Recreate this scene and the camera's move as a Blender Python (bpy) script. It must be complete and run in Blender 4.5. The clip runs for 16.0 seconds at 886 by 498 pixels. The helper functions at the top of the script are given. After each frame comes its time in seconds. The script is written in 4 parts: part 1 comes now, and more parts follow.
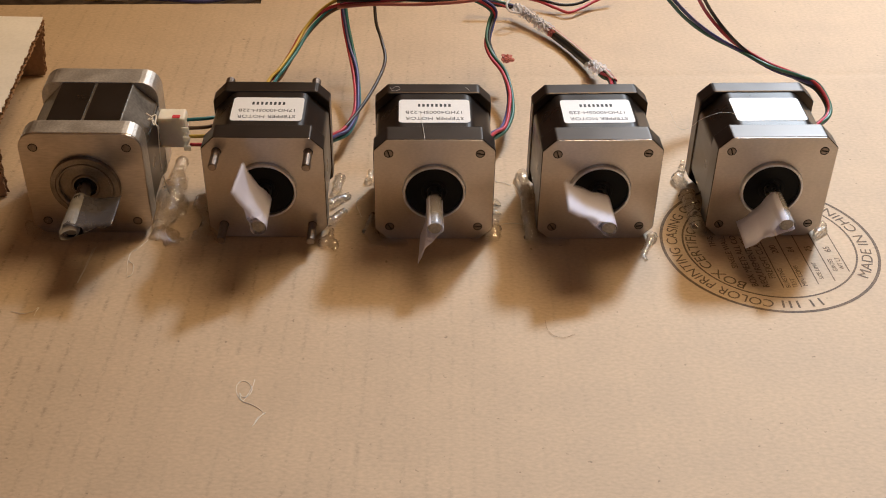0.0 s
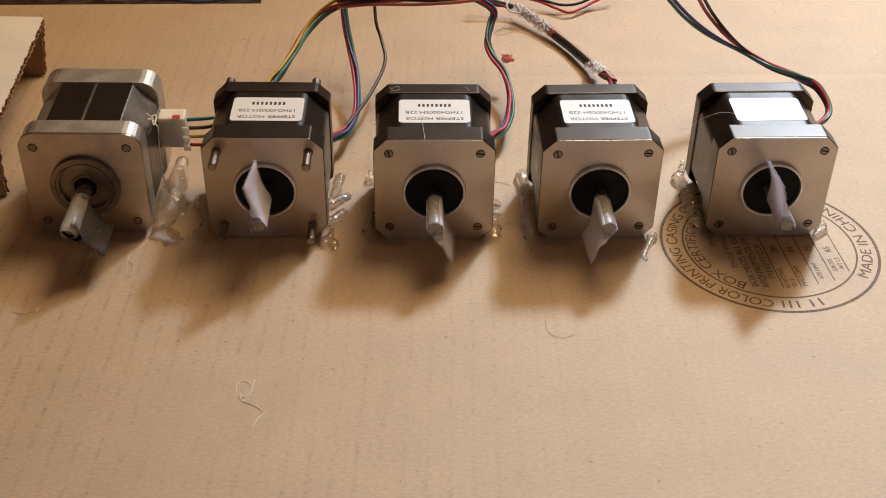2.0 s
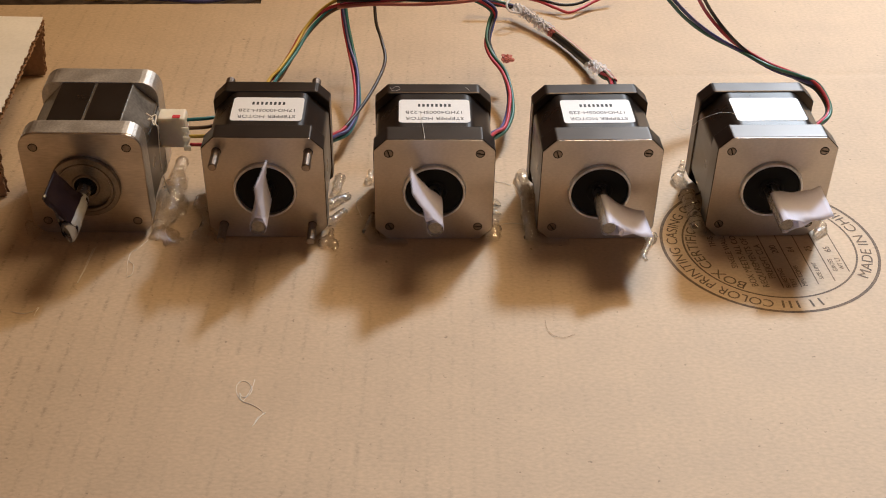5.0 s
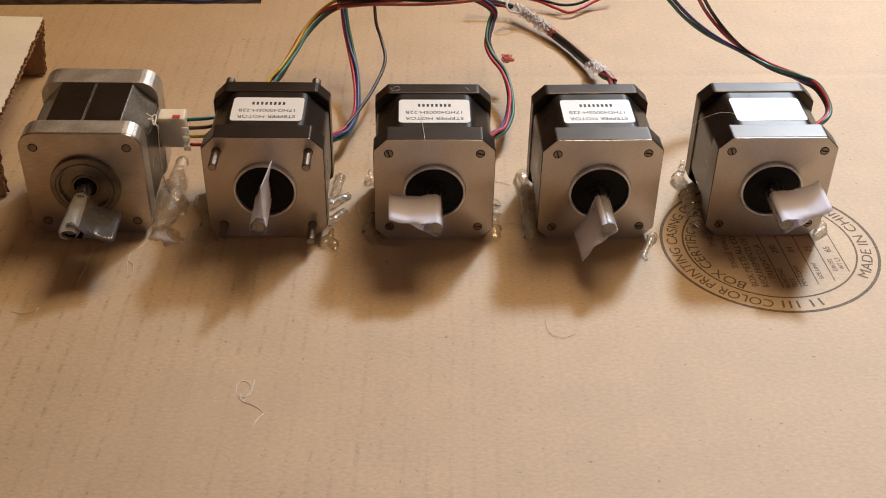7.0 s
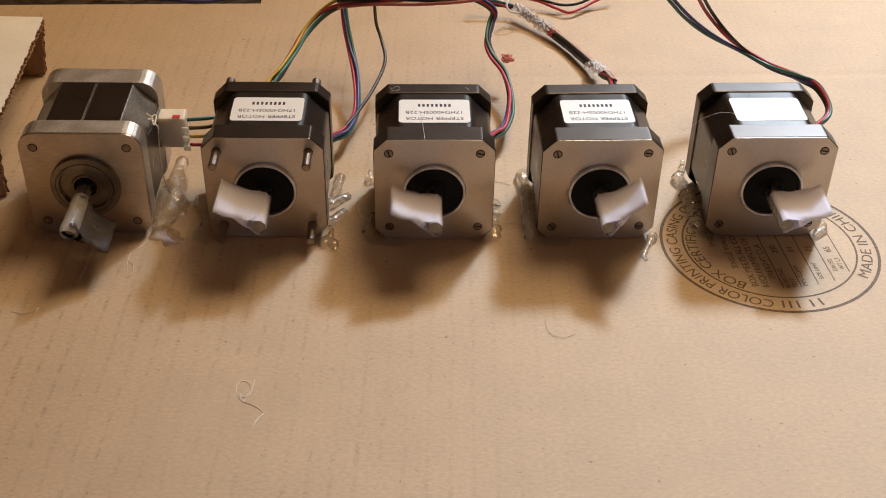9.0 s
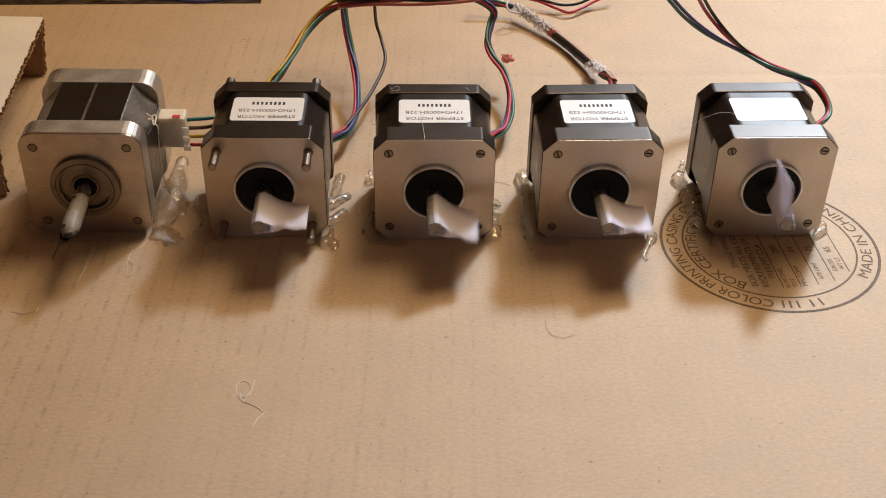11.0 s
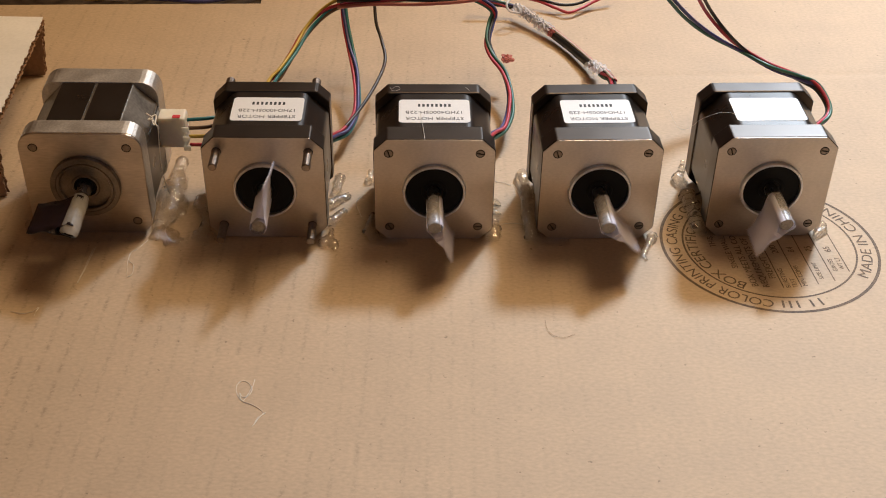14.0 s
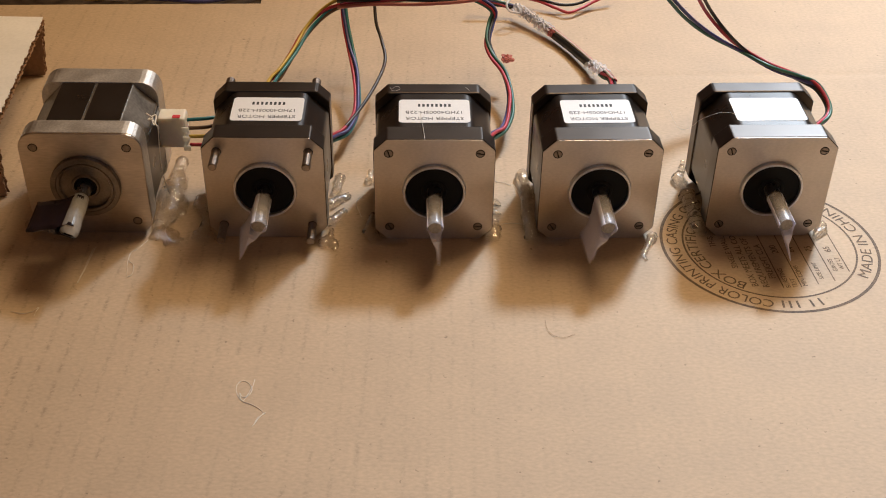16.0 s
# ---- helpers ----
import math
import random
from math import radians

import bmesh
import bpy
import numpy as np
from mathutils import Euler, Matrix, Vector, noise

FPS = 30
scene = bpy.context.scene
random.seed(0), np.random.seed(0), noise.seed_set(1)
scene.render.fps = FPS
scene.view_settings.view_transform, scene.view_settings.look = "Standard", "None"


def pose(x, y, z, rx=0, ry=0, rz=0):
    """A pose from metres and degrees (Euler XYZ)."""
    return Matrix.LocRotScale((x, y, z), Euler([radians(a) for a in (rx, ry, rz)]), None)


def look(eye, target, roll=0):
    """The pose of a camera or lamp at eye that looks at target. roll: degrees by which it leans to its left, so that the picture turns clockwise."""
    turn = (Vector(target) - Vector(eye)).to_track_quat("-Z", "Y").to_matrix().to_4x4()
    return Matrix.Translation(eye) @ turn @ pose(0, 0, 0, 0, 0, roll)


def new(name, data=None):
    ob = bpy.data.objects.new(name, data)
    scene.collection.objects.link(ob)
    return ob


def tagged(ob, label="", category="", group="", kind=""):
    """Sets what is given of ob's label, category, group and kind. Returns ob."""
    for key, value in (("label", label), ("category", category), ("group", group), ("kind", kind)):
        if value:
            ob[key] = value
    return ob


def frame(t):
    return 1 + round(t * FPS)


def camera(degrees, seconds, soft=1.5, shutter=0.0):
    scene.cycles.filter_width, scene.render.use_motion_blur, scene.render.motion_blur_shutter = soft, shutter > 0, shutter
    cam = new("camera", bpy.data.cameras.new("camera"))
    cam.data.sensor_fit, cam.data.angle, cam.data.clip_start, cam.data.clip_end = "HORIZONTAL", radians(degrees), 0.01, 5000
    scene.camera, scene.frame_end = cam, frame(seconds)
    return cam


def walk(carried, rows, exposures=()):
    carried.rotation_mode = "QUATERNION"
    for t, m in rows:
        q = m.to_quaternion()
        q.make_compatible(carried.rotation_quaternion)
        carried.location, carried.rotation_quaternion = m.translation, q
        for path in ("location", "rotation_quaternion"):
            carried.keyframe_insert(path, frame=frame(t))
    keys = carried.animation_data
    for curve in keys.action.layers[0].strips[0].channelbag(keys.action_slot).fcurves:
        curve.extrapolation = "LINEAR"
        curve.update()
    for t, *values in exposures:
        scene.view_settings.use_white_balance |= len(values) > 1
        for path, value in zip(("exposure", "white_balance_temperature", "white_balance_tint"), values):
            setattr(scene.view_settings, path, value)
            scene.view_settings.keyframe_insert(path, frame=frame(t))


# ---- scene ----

# Camera: stands still above the cardboard, looking down at the row of motors.
cam = camera(39.34, 16.0, soft=1.0, shutter=0.35)
EYE = pose(0, 0, 0.2609, 54.03, 0, 0) @ pose(0, 0, 0, 0, 0, 1.0)
walk(cam, [(0.0, EYE), (16.0, EYE)], exposures=[(0.0, 0.0), (16.0, 0.0)])

# ---- light: one warm room lamp behind the row, its bounce off the room ----
world = bpy.data.worlds.new("room_air")
world.use_nodes = True
world.node_tree.nodes["Background"].inputs[0].default_value = (1.0, 0.80, 0.62, 1)
world.node_tree.nodes["Background"].inputs[1].default_value = 0.05
scene.world = world


# a shaded lamp behind the row, aimed at the near right part of the cardboard
shade_lamp = new("shaded_lamp", bpy.data.lights.new("shaded_lamp", "SPOT"))
shade_lamp.data.energy, shade_lamp.data.color, shade_lamp.data.shadow_soft_size = 163, (0.82, 1.01, 1.27), 0.12
shade_lamp.data.spot_size, shade_lamp.data.spot_blend = radians(35.3), 1.0
shade_lamp.matrix_world = look((0.61, 1.56, 1.25), (0.365, 0.395, 0.0))
# a broad, warmer lamp high over the right side of the desk
desk_lamp = new("desk_lamp", bpy.data.lights.new("desk_lamp", "POINT"))
desk_lamp.data.energy, desk_lamp.data.color, desk_lamp.data.shadow_soft_size = 24.0, (1.0, 0.715, 0.41), 0.24
desk_lamp.location = (0.24, 0.80, 0.85)


# dim, cool light of an unseen source behind the camera, in an added window
cool_front_light = new("cool_front_light", bpy.data.lights.new("cool_front_light", "AREA"))
cool_front_light.data.energy, cool_front_light.data.color = 1.6, (0.55, 0.70, 1.0)
cool_front_light.data.shape, cool_front_light.data.size, cool_front_light.data.size_y = "RECTANGLE", 1.08, 0.98
cool_front_light.matrix_world = look((0.15, -2.04, 0.80), (0.15, 0.0, 0.80))


# ---- materials ----
def material(name, base, rough=0.5, metal=0.0, grain=0.0, grain_scale=800, stain=0.0, stain_scale=60,
             bump=0.0, stretch=(1, 1, 1), **extra):
    m = bpy.data.materials.new(name)
    m.use_nodes = True
    nt = m.node_tree
    b = nt.nodes["Principled BSDF"]
    b.inputs["Base Color"].default_value = (*base, 1)
    b.inputs["Roughness"].default_value = rough
    b.inputs["Metallic"].default_value = metal
    for key, value in extra.items():
        b.inputs[key.replace("_", " ")].default_value = value
    if not (grain or stain or bump):
        return m
    tc = nt.nodes.new("ShaderNodeTexCoord")
    mp = nt.nodes.new("ShaderNodeMapping")
    mp.inputs["Scale"].default_value = stretch
    nt.links.new(tc.outputs["Object"], mp.inputs["Vector"])
    fine = nt.nodes.new("ShaderNodeTexNoise")
    fine.inputs["Scale"].default_value, fine.inputs["Detail"].default_value = grain_scale, 5
    nt.links.new(mp.outputs["Vector"], fine.inputs["Vector"])
    wide = nt.nodes.new("ShaderNodeTexNoise")
    wide.inputs["Scale"].default_value, wide.inputs["Detail"].default_value = stain_scale, 4
    nt.links.new(tc.outputs["Object"], wide.inputs["Vector"])
    colour = None
    for node, amount in ((fine, grain), (wide, stain)):
        ramp = nt.nodes.new("ShaderNodeMapRange")
        ramp.inputs[1].default_value, ramp.inputs[2].default_value = 0.3, 0.7
        ramp.inputs[3].default_value, ramp.inputs[4].default_value = 1 - amount, 1 + amount
        nt.links.new(node.outputs["Fac"], ramp.inputs[0])
        mix = nt.nodes.new("ShaderNodeMix")
        mix.data_type, mix.blend_type = "RGBA", "MULTIPLY"
        mix.inputs[0].default_value = 1
        mix.inputs[6].default_value = (*base, 1)
        if colour:
            nt.links.new(colour, mix.inputs[6])
        nt.links.new(ramp.outputs[0], mix.inputs[7])
        colour = mix.outputs[2]
    nt.links.new(colour, b.inputs["Base Color"])
    rr = nt.nodes.new("ShaderNodeMapRange")
    rr.inputs[3].default_value, rr.inputs[4].default_value = max(rough - 0.08, 0.02), rough + 0.08
    nt.links.new(wide.outputs["Fac"], rr.inputs[0])
    nt.links.new(rr.outputs[0], b.inputs["Roughness"])
    if bump:
        bp = nt.nodes.new("ShaderNodeBump")
        bp.inputs["Strength"].default_value, bp.inputs["Distance"].default_value = bump, 0.0003
        nt.links.new(fine.outputs["Fac"], bp.inputs["Height"])
        nt.links.new(bp.outputs["Normal"], b.inputs["Normal"])
    return m


def cardboard_material(name, base):
    """Kraft liner: fibres, blotches and the faint washboard of the fluting below."""
    m = material(name, base, 0.75, 0, grain=0.085, grain_scale=1000, stain=0.055, stain_scale=38, bump=0.03,
                 stretch=(0.56, 1, 1), Specular_IOR_Level=0.3)
    nt = m.node_tree
    b = nt.nodes["Principled BSDF"]
    tc = nt.nodes.new("ShaderNodeTexCoord")
    wave = nt.nodes.new("ShaderNodeTexWave")
    wave.bands_direction = "X"
    wave.inputs["Scale"].default_value = 46
    wave.inputs["Distortion"].default_value = 0.7
    wave.inputs["Detail"].default_value = 2
    wave.inputs["Detail Scale"].default_value = 0.6
    nt.links.new(tc.outputs["Object"], wave.inputs["Vector"])
    patch = nt.nodes.new("ShaderNodeTexNoise")
    patch.inputs["Scale"].default_value = 190
    patch.inputs["Detail"].default_value = 3
    nt.links.new(tc.outputs["Object"], patch.inputs["Vector"])
    mul = nt.nodes.new("ShaderNodeMath")
    mul.operation = "MULTIPLY"
    narrow = nt.nodes.new("ShaderNodeMath")
    narrow.operation = "POWER"
    narrow.inputs[1].default_value = 9
    nt.links.new(wave.outputs["Fac"], narrow.inputs[0])
    nt.links.new(narrow.outputs[0], mul.inputs[0])
    worn = nt.nodes.new("ShaderNodeMapRange")
    worn.inputs[1].default_value, worn.inputs[2].default_value = 0.36, 0.70
    nt.links.new(patch.outputs["Fac"], worn.inputs[0])
    # the washboard shows in some areas only, and in broken grains
    area = nt.nodes.new("ShaderNodeTexNoise")
    area.inputs["Scale"].default_value = 8
    nt.links.new(tc.outputs["Object"], area.inputs["Vector"])
    gate = nt.nodes.new("ShaderNodeMapRange")
    gate.inputs[1].default_value, gate.inputs[2].default_value = 0.40, 0.56
    gate.inputs[3].default_value, gate.inputs[4].default_value = 0.35, 1.0
    nt.links.new(area.outputs["Fac"], gate.inputs[0])
    grains = nt.nodes.new("ShaderNodeTexNoise")
    grains.inputs["Scale"].default_value = 900
    nt.links.new(tc.outputs["Object"], grains.inputs["Vector"])
    broken = nt.nodes.new("ShaderNodeMapRange")
    broken.inputs[1].default_value, broken.inputs[2].default_value = 0.38, 0.56
    nt.links.new(grains.outputs["Fac"], broken.inputs[0])
    amount = nt.nodes.new("ShaderNodeMath")
    amount.operation = "MULTIPLY"
    nt.links.new(worn.outputs[0], amount.inputs[0])
    apart = nt.nodes.new("ShaderNodeSeparateXYZ")
    nt.links.new(tc.outputs["Object"], apart.inputs[0])
    across = nt.nodes.new("ShaderNodeMapRange")
    across.inputs[1].default_value, across.inputs[2].default_value = -0.06, 0.10
    across.inputs[3].default_value, across.inputs[4].default_value = 1.15, 0.22
    nt.links.new(apart.outputs["X"], across.inputs[0])
    press = nt.nodes.new("ShaderNodeMath")
    press.operation = "MULTIPLY"
    nt.links.new(gate.outputs[0], press.inputs[0])
    nt.links.new(across.outputs[0], press.inputs[1])
    nt.links.new(press.outputs[0], amount.inputs[1])
    crumbs = nt.nodes.new("ShaderNodeMath")
    crumbs.operation = "MULTIPLY"
    nt.links.new(amount.outputs[0], crumbs.inputs[0])
    nt.links.new(broken.outputs[0], crumbs.inputs[1])
    nt.links.new(crumbs.outputs[0], mul.inputs[1])
    bp = nt.nodes.new("ShaderNodeBump")
    bp.inputs["Strength"].default_value, bp.inputs["Distance"].default_value = 0.09, 0.0005
    nt.links.new(mul.outputs[0], bp.inputs["Height"])
    old = b.inputs["Normal"].links[0].from_node
    nt.links.new(old.outputs["Normal"], bp.inputs["Normal"])
    nt.links.new(bp.outputs["Normal"], b.inputs["Normal"])
    # broken grains along the washboard are a little darker, less so towards the right
    colour = b.inputs["Base Color"].links[0].from_socket
    flute_tone = nt.nodes.new("ShaderNodeMapRange")
    flute_tone.inputs[3].default_value, flute_tone.inputs[4].default_value = 1.0, 0.72
    nt.links.new(mul.outputs[0], flute_tone.inputs[0])
    mix = nt.nodes.new("ShaderNodeMix")
    mix.data_type, mix.blend_type = "RGBA", "MULTIPLY"
    mix.inputs[0].default_value = 1
    nt.links.new(colour, mix.inputs[6])
    nt.links.new(flute_tone.outputs[0], mix.inputs[7])
    # sparse dark specks of bark and ink in the pulp
    speck = nt.nodes.new("ShaderNodeTexNoise")
    speck.inputs["Scale"].default_value, speck.inputs["Detail"].default_value = 420, 2
    nt.links.new(tc.outputs["Object"], speck.inputs["Vector"])
    cut = nt.nodes.new("ShaderNodeMapRange")
    cut.inputs[1].default_value, cut.inputs[2].default_value = 0.70, 0.78
    cut.inputs[3].default_value, cut.inputs[4].default_value = 1.0, 0.55
    nt.links.new(speck.outputs["Fac"], cut.inputs[0])
    last = nt.nodes.new("ShaderNodeMix")
    last.data_type, last.blend_type = "RGBA", "MULTIPLY"
    last.inputs[0].default_value = 1
    nt.links.new(mix.outputs[2], last.inputs[6])
    nt.links.new(cut.outputs[0], last.inputs[7])
    nt.links.new(last.outputs[2], b.inputs["Base Color"])
    return m


KRAFT = cardboard_material("kraft_board", (0.55, 0.42, 0.290))
KRAFT_RAW = material("kraft_raw", (0.36, 0.21, 0.115), 0.85, 0, 0.15, 700, 0.12, 60, 0.3)
WHITE_BOARD = material("white_board", (0.88, 0.87, 0.85), 0.6, 0, 0.04, 700, 0.05, 40, 0.12)
DESK = material("dark_desk", (0.05, 0.035, 0.025), 0.5, 0, 0.2, 300, 0.2, 20)
WALL = material("room_wall", (0.55, 0.41, 0.29), 0.8, 0, 0.03, 40, 0.04, 2)
BLACK = material("black_enamel", (0.008, 0.0065, 0.006), 0.30, 0, 0.25, 900, 0.25, 90, 0.05, Specular_IOR_Level=0.8, Specular_Tint=(1.0, 0.88, 0.74, 1))
CAP_BLACK = material("black_cap", (0.006, 0.005, 0.005), 0.33, 0.0, 0.3, 900, 0.3, 70, 0.0, (0.3, 1, 1), Specular_IOR_Level=0.78, Specular_Tint=(1.0, 0.80, 0.62, 1))
FACE = material("brushed_face", (0.57, 0.51, 0.455), 0.42, 1.0, 0.06, 1500, 0.10, 70, 0.03, (0.5, 1, 1))
OLD_FACE = material("old_face", (0.50, 0.44, 0.38), 0.34, 1.0, 0.10, 1500, 0.17, 90, 0.08, (0.2, 1, 1))
OLD_BOSS = material("dark_turned_steel", (0.23, 0.20, 0.17), 0.36, 1.0, 0.12, 1500, 0.2, 200, 0.1)
def turned(m, amount):
    """Fine circular tool marks: the gloss is drawn out across the rings."""
    nt = m.node_tree
    b = nt.nodes["Principled BSDF"]
    t = nt.nodes.new("ShaderNodeTangent")
    t.direction_type, t.axis = "RADIAL", "Y"
    b.inputs["Anisotropic"].default_value, b.inputs["Anisotropic Rotation"].default_value = amount, 0.25
    nt.links.new(t.outputs[0], b.inputs["Tangent"])


turned(FACE, 0.75)
turned(OLD_FACE, 0.5)
OLD_ALU = material("cast_aluminium", (0.62, 0.60, 0.56), 0.45, 1.0, 0.12, 1200, 0.14, 120, 0.2)
RING = material("turned_ring", (0.80, 0.80, 0.82), 0.38, 1.0, 0.06, 900, 0.05, 80, 0.05)
PIT = material("black_recess", (0.004, 0.004, 0.004), 0.6, 0, 0.2, 600, 0.2, 100, Specular_IOR_Level=0.2)
SHAFT_END = material("shaft_end", (0.24, 0.215, 0.19), 0.5, 1.0, 0.15, 1500, 0.2, 300, 0.1)
STEEL = material("shaft_steel", (0.52, 0.50, 0.47), 0.28, 1.0, 0.08, 1500, 0.06, 200, 0.08, (1, 0.1, 1))
SCREW = material("screw_steel", (0.27, 0.22, 0.18), 0.4, 1.0, 0.15, 1200, 0.15, 300, 0.1)
LABEL = material("label_paper", (0.82, 0.81, 0.79), 0.45, 0, 0.02, 900, 0.03, 80)
INK = material("label_ink", (0.03, 0.03, 0.03), 0.6)
STAMP_INK = material("stamp_ink", (0.145, 0.10, 0.065), 0.8, 0, 0.3, 900, 0.25, 90)
PAPER = material("flag_paper", (0.85, 0.84, 0.92), 0.55, 0, 0.03, 900, 0.04, 150, 0.1, Transmission_Weight=0.0)
paper_nodes = PAPER.node_tree
glow_through = paper_nodes.nodes.new("ShaderNodeBsdfTranslucent")
glow_through.inputs[0].default_value = (0.86, 0.84, 0.93, 1)
paper_mix = paper_nodes.nodes.new("ShaderNodeMixShader")
paper_mix.inputs[0].default_value = 0.44
paper_nodes.links.new(paper_nodes.nodes["Principled BSDF"].outputs[0], paper_mix.inputs[1])
paper_nodes.links.new(glow_through.outputs[0], paper_mix.inputs[2])
paper_nodes.links.new(paper_mix.outputs[0], paper_nodes.nodes["Material Output"].inputs["Surface"])
PLUG = material("white_nylon", (0.84, 0.78, 0.66), 0.45, 0, 0.04, 500, 0.06, 150, Subsurface_Weight=0.7, Subsurface_Scale=0.003, Subsurface_Radius=(1.0, 0.9, 0.7))
RED_MARK = material("red_marker", (0.62, 0.04, 0.05), 0.5)
WIRES = {n: material("wire_" + n, c, 0.38, 0, 0.06, 300, 0.1, 90) for n, c in (
    ("red", (0.48, 0.045, 0.065)), ("black", (0.014, 0.013, 0.013)), ("blue", (0.06, 0.06, 0.20)),
    ("teal", (0.03, 0.19, 0.21)), ("green", (0.03, 0.13, 0.09)), ("yellow", (0.60, 0.40, 0.06)),
    ("white", (0.60, 0.55, 0.48)), ("brown", (0.14, 0.08, 0.04)), ("pink", (0.55, 0.16, 0.14)), ("umber", (0.035, 0.022, 0.012)))}


def clear_material(name, tint, rough, body):
    """Clear plastic: part of the light goes straight on, the rest is glossy or milky."""
    m = bpy.data.materials.new(name)
    m.use_nodes = True
    nt = m.node_tree
    out, b = nt.nodes["Material Output"], nt.nodes["Principled BSDF"]
    b.inputs["Base Color"].default_value = (*tint, 1)
    b.inputs["Roughness"].default_value = rough
    b.inputs["IOR"].default_value = 1.48
    clear = nt.nodes.new("ShaderNodeBsdfTransparent")
    clear.inputs[0].default_value = (*[0.6 + 0.4 * c for c in tint], 1)
    mix = nt.nodes.new("ShaderNodeMixShader")
    tc = nt.nodes.new("ShaderNodeTexCoord")
    n = nt.nodes.new("ShaderNodeTexNoise")
    n.inputs["Scale"].default_value = 350
    nt.links.new(tc.outputs["Object"], n.inputs["Vector"])
    r = nt.nodes.new("ShaderNodeMapRange")
    r.inputs[3].default_value, r.inputs[4].default_value = max(body - 0.12, 0), min(body + 0.12, 1)
    nt.links.new(n.outputs["Fac"], r.inputs[0])
    nt.links.new(r.outputs[0], mix.inputs[0])
    nt.links.new(clear.outputs[0], mix.inputs[1])
    nt.links.new(b.outputs[0], mix.inputs[2])
    nt.links.new(mix.outputs[0], out.inputs["Surface"])
    return m


GLUE = clear_material("hot_glue", (0.97, 0.94, 0.87), 0.05, 0.90)
GLUE.node_tree.nodes["Principled BSDF"].inputs["Transmission Weight"].default_value = 0.97
GLUE.node_tree.nodes["Principled BSDF"].inputs["Coat Weight"].default_value = 1.0
GLUE.node_tree.nodes["Principled BSDF"].inputs["Coat Roughness"].default_value = 0.20
TAPE = clear_material("clear_tape", (0.80, 0.79, 0.80), 0.22, 0.24)
SLEEVE = clear_material("milky_tape", (0.60, 0.58, 0.55), 0.28, 0.46)
MILKY = clear_material("whitish_tape", (0.88, 0.86, 0.86), 0.22, 0.62)
PINK_TAPE = clear_material("pink_tape", (0.75, 0.25, 0.22), 0.3, 0.6)
OLD_STEEL = material("old_steel", (0.24, 0.22, 0.19), 0.42, 0.9, 0.2, 900, 0.2, 120, 0.15)
# one dark film twice: the first copy has its pale reflection in the colour
FILM_SHEEN = clear_material("film_sheen", (0.12, 0.11, 0.115), 0.22, 0.70)
FILM_DARK = clear_material("dark_film", (0.014, 0.008, 0.012), 0.17, 0.90)


# ---- building helpers ----
def link(name, bm, mat, smooth=False):
    me = bpy.data.meshes.new(name)
    bmesh.ops.recalc_face_normals(bm, faces=bm.faces)
    bm.to_mesh(me)
    bm.free()
    me.materials.append(mat)
    if smooth:
        for p in me.polygons:
            p.use_smooth = True
    return new(name, me)


def part(name, bm, mat, parent, label="", smooth=False):
    ob = link(name, bm, mat, smooth)
    ob.parent = parent
    return tagged(ob, label)


def prism(outline, y0, y1, bevel=0.0003):
    """A block along y with the outline [(x, z), ...]."""
    bm = bmesh.new()
    a = [bm.verts.new((x, y0, z)) for x, z in outline]
    c = [bm.verts.new((x, y1, z)) for x, z in outline]
    bm.faces.new(a), bm.faces.new(c[::-1])
    for i in range(len(a)):
        j = (i + 1) % len(a)
        bm.faces.new((a[i], c[i], c[j], a[j]))
    if bevel:
        bmesh.ops.recalc_face_normals(bm, faces=bm.faces)
        bmesh.ops.bevel(bm, geom=list(bm.edges), offset=bevel, segments=2, affect="EDGES", profile=0.5)
    return bm


def octagon(w, h, cut, cz):
    x, z = w / 2, h / 2
    return [(-x + cut, cz - z), (x - cut, cz - z), (x, cz - z + cut), (x, cz + z - cut),
            (x - cut, cz + z), (-x + cut, cz + z), (-x, cz + z - cut), (-x, cz - z + cut)]


def rounded(w, h, r, cz, n=6):
    pts = []
    for sx, sz, a0 in ((1, -1, -90), (1, 1, 0), (-1, 1, 90), (-1, -1, 180)):
        for k in range(n + 1):
            a = radians(a0 + 90 * k / n)
            pts.append((sx * (w / 2 - r) + r * math.cos(a), cz + sz * (h / 2 - r) + r * math.sin(a)))
    return pts


def soften(outline, r, n=4):
    """The same outline with its corners rounded to the radius r."""
    pts, m = [], len(outline)
    for i in range(m):
        p, a, b = (Vector((*outline[j % m], 0)) for j in (i, i - 1, i + 1))
        u, v = (a - p).normalized(), (b - p).normalized()
        half = u.angle(v) / 2
        d = r / math.tan(half)
        c = p + (u + v).normalized() * (r / math.sin(half))
        s0, s1 = p + u * d - c, p + v * d - c
        for k in range(n + 1):
            q = c + s0.lerp(s1, k / n).normalized() * r
            pts.append((q.x, q.y))
    return pts


def lathe(profile, cz, n=48):
    """Turned about the motor's axis: profile [(radius, y), ...]."""
    bm = bmesh.new()
    rows = []
    for r, y in profile:
        rows.append([bm.verts.new((r * math.cos(2 * math.pi * k / n), y, cz + r * math.sin(2 * math.pi * k / n)))
                     for k in range(n)] if r > 0 else [bm.verts.new((0, y, cz))])
    for p, q in zip(rows, rows[1:]):
        for k in range(n):
            j = (k + 1) % n
            if len(p) == 1:
                bm.faces.new((p[0], q[k], q[j]))
            elif len(q) == 1:
                bm.faces.new((p[k], q[0], p[j]))
            else:
                bm.faces.new((p[k], q[k], q[j], p[j]))
    return bm


def shift(bm, x, y, z):
    bmesh.ops.translate(bm, verts=bm.verts, vec=(x, y, z))
    return bm


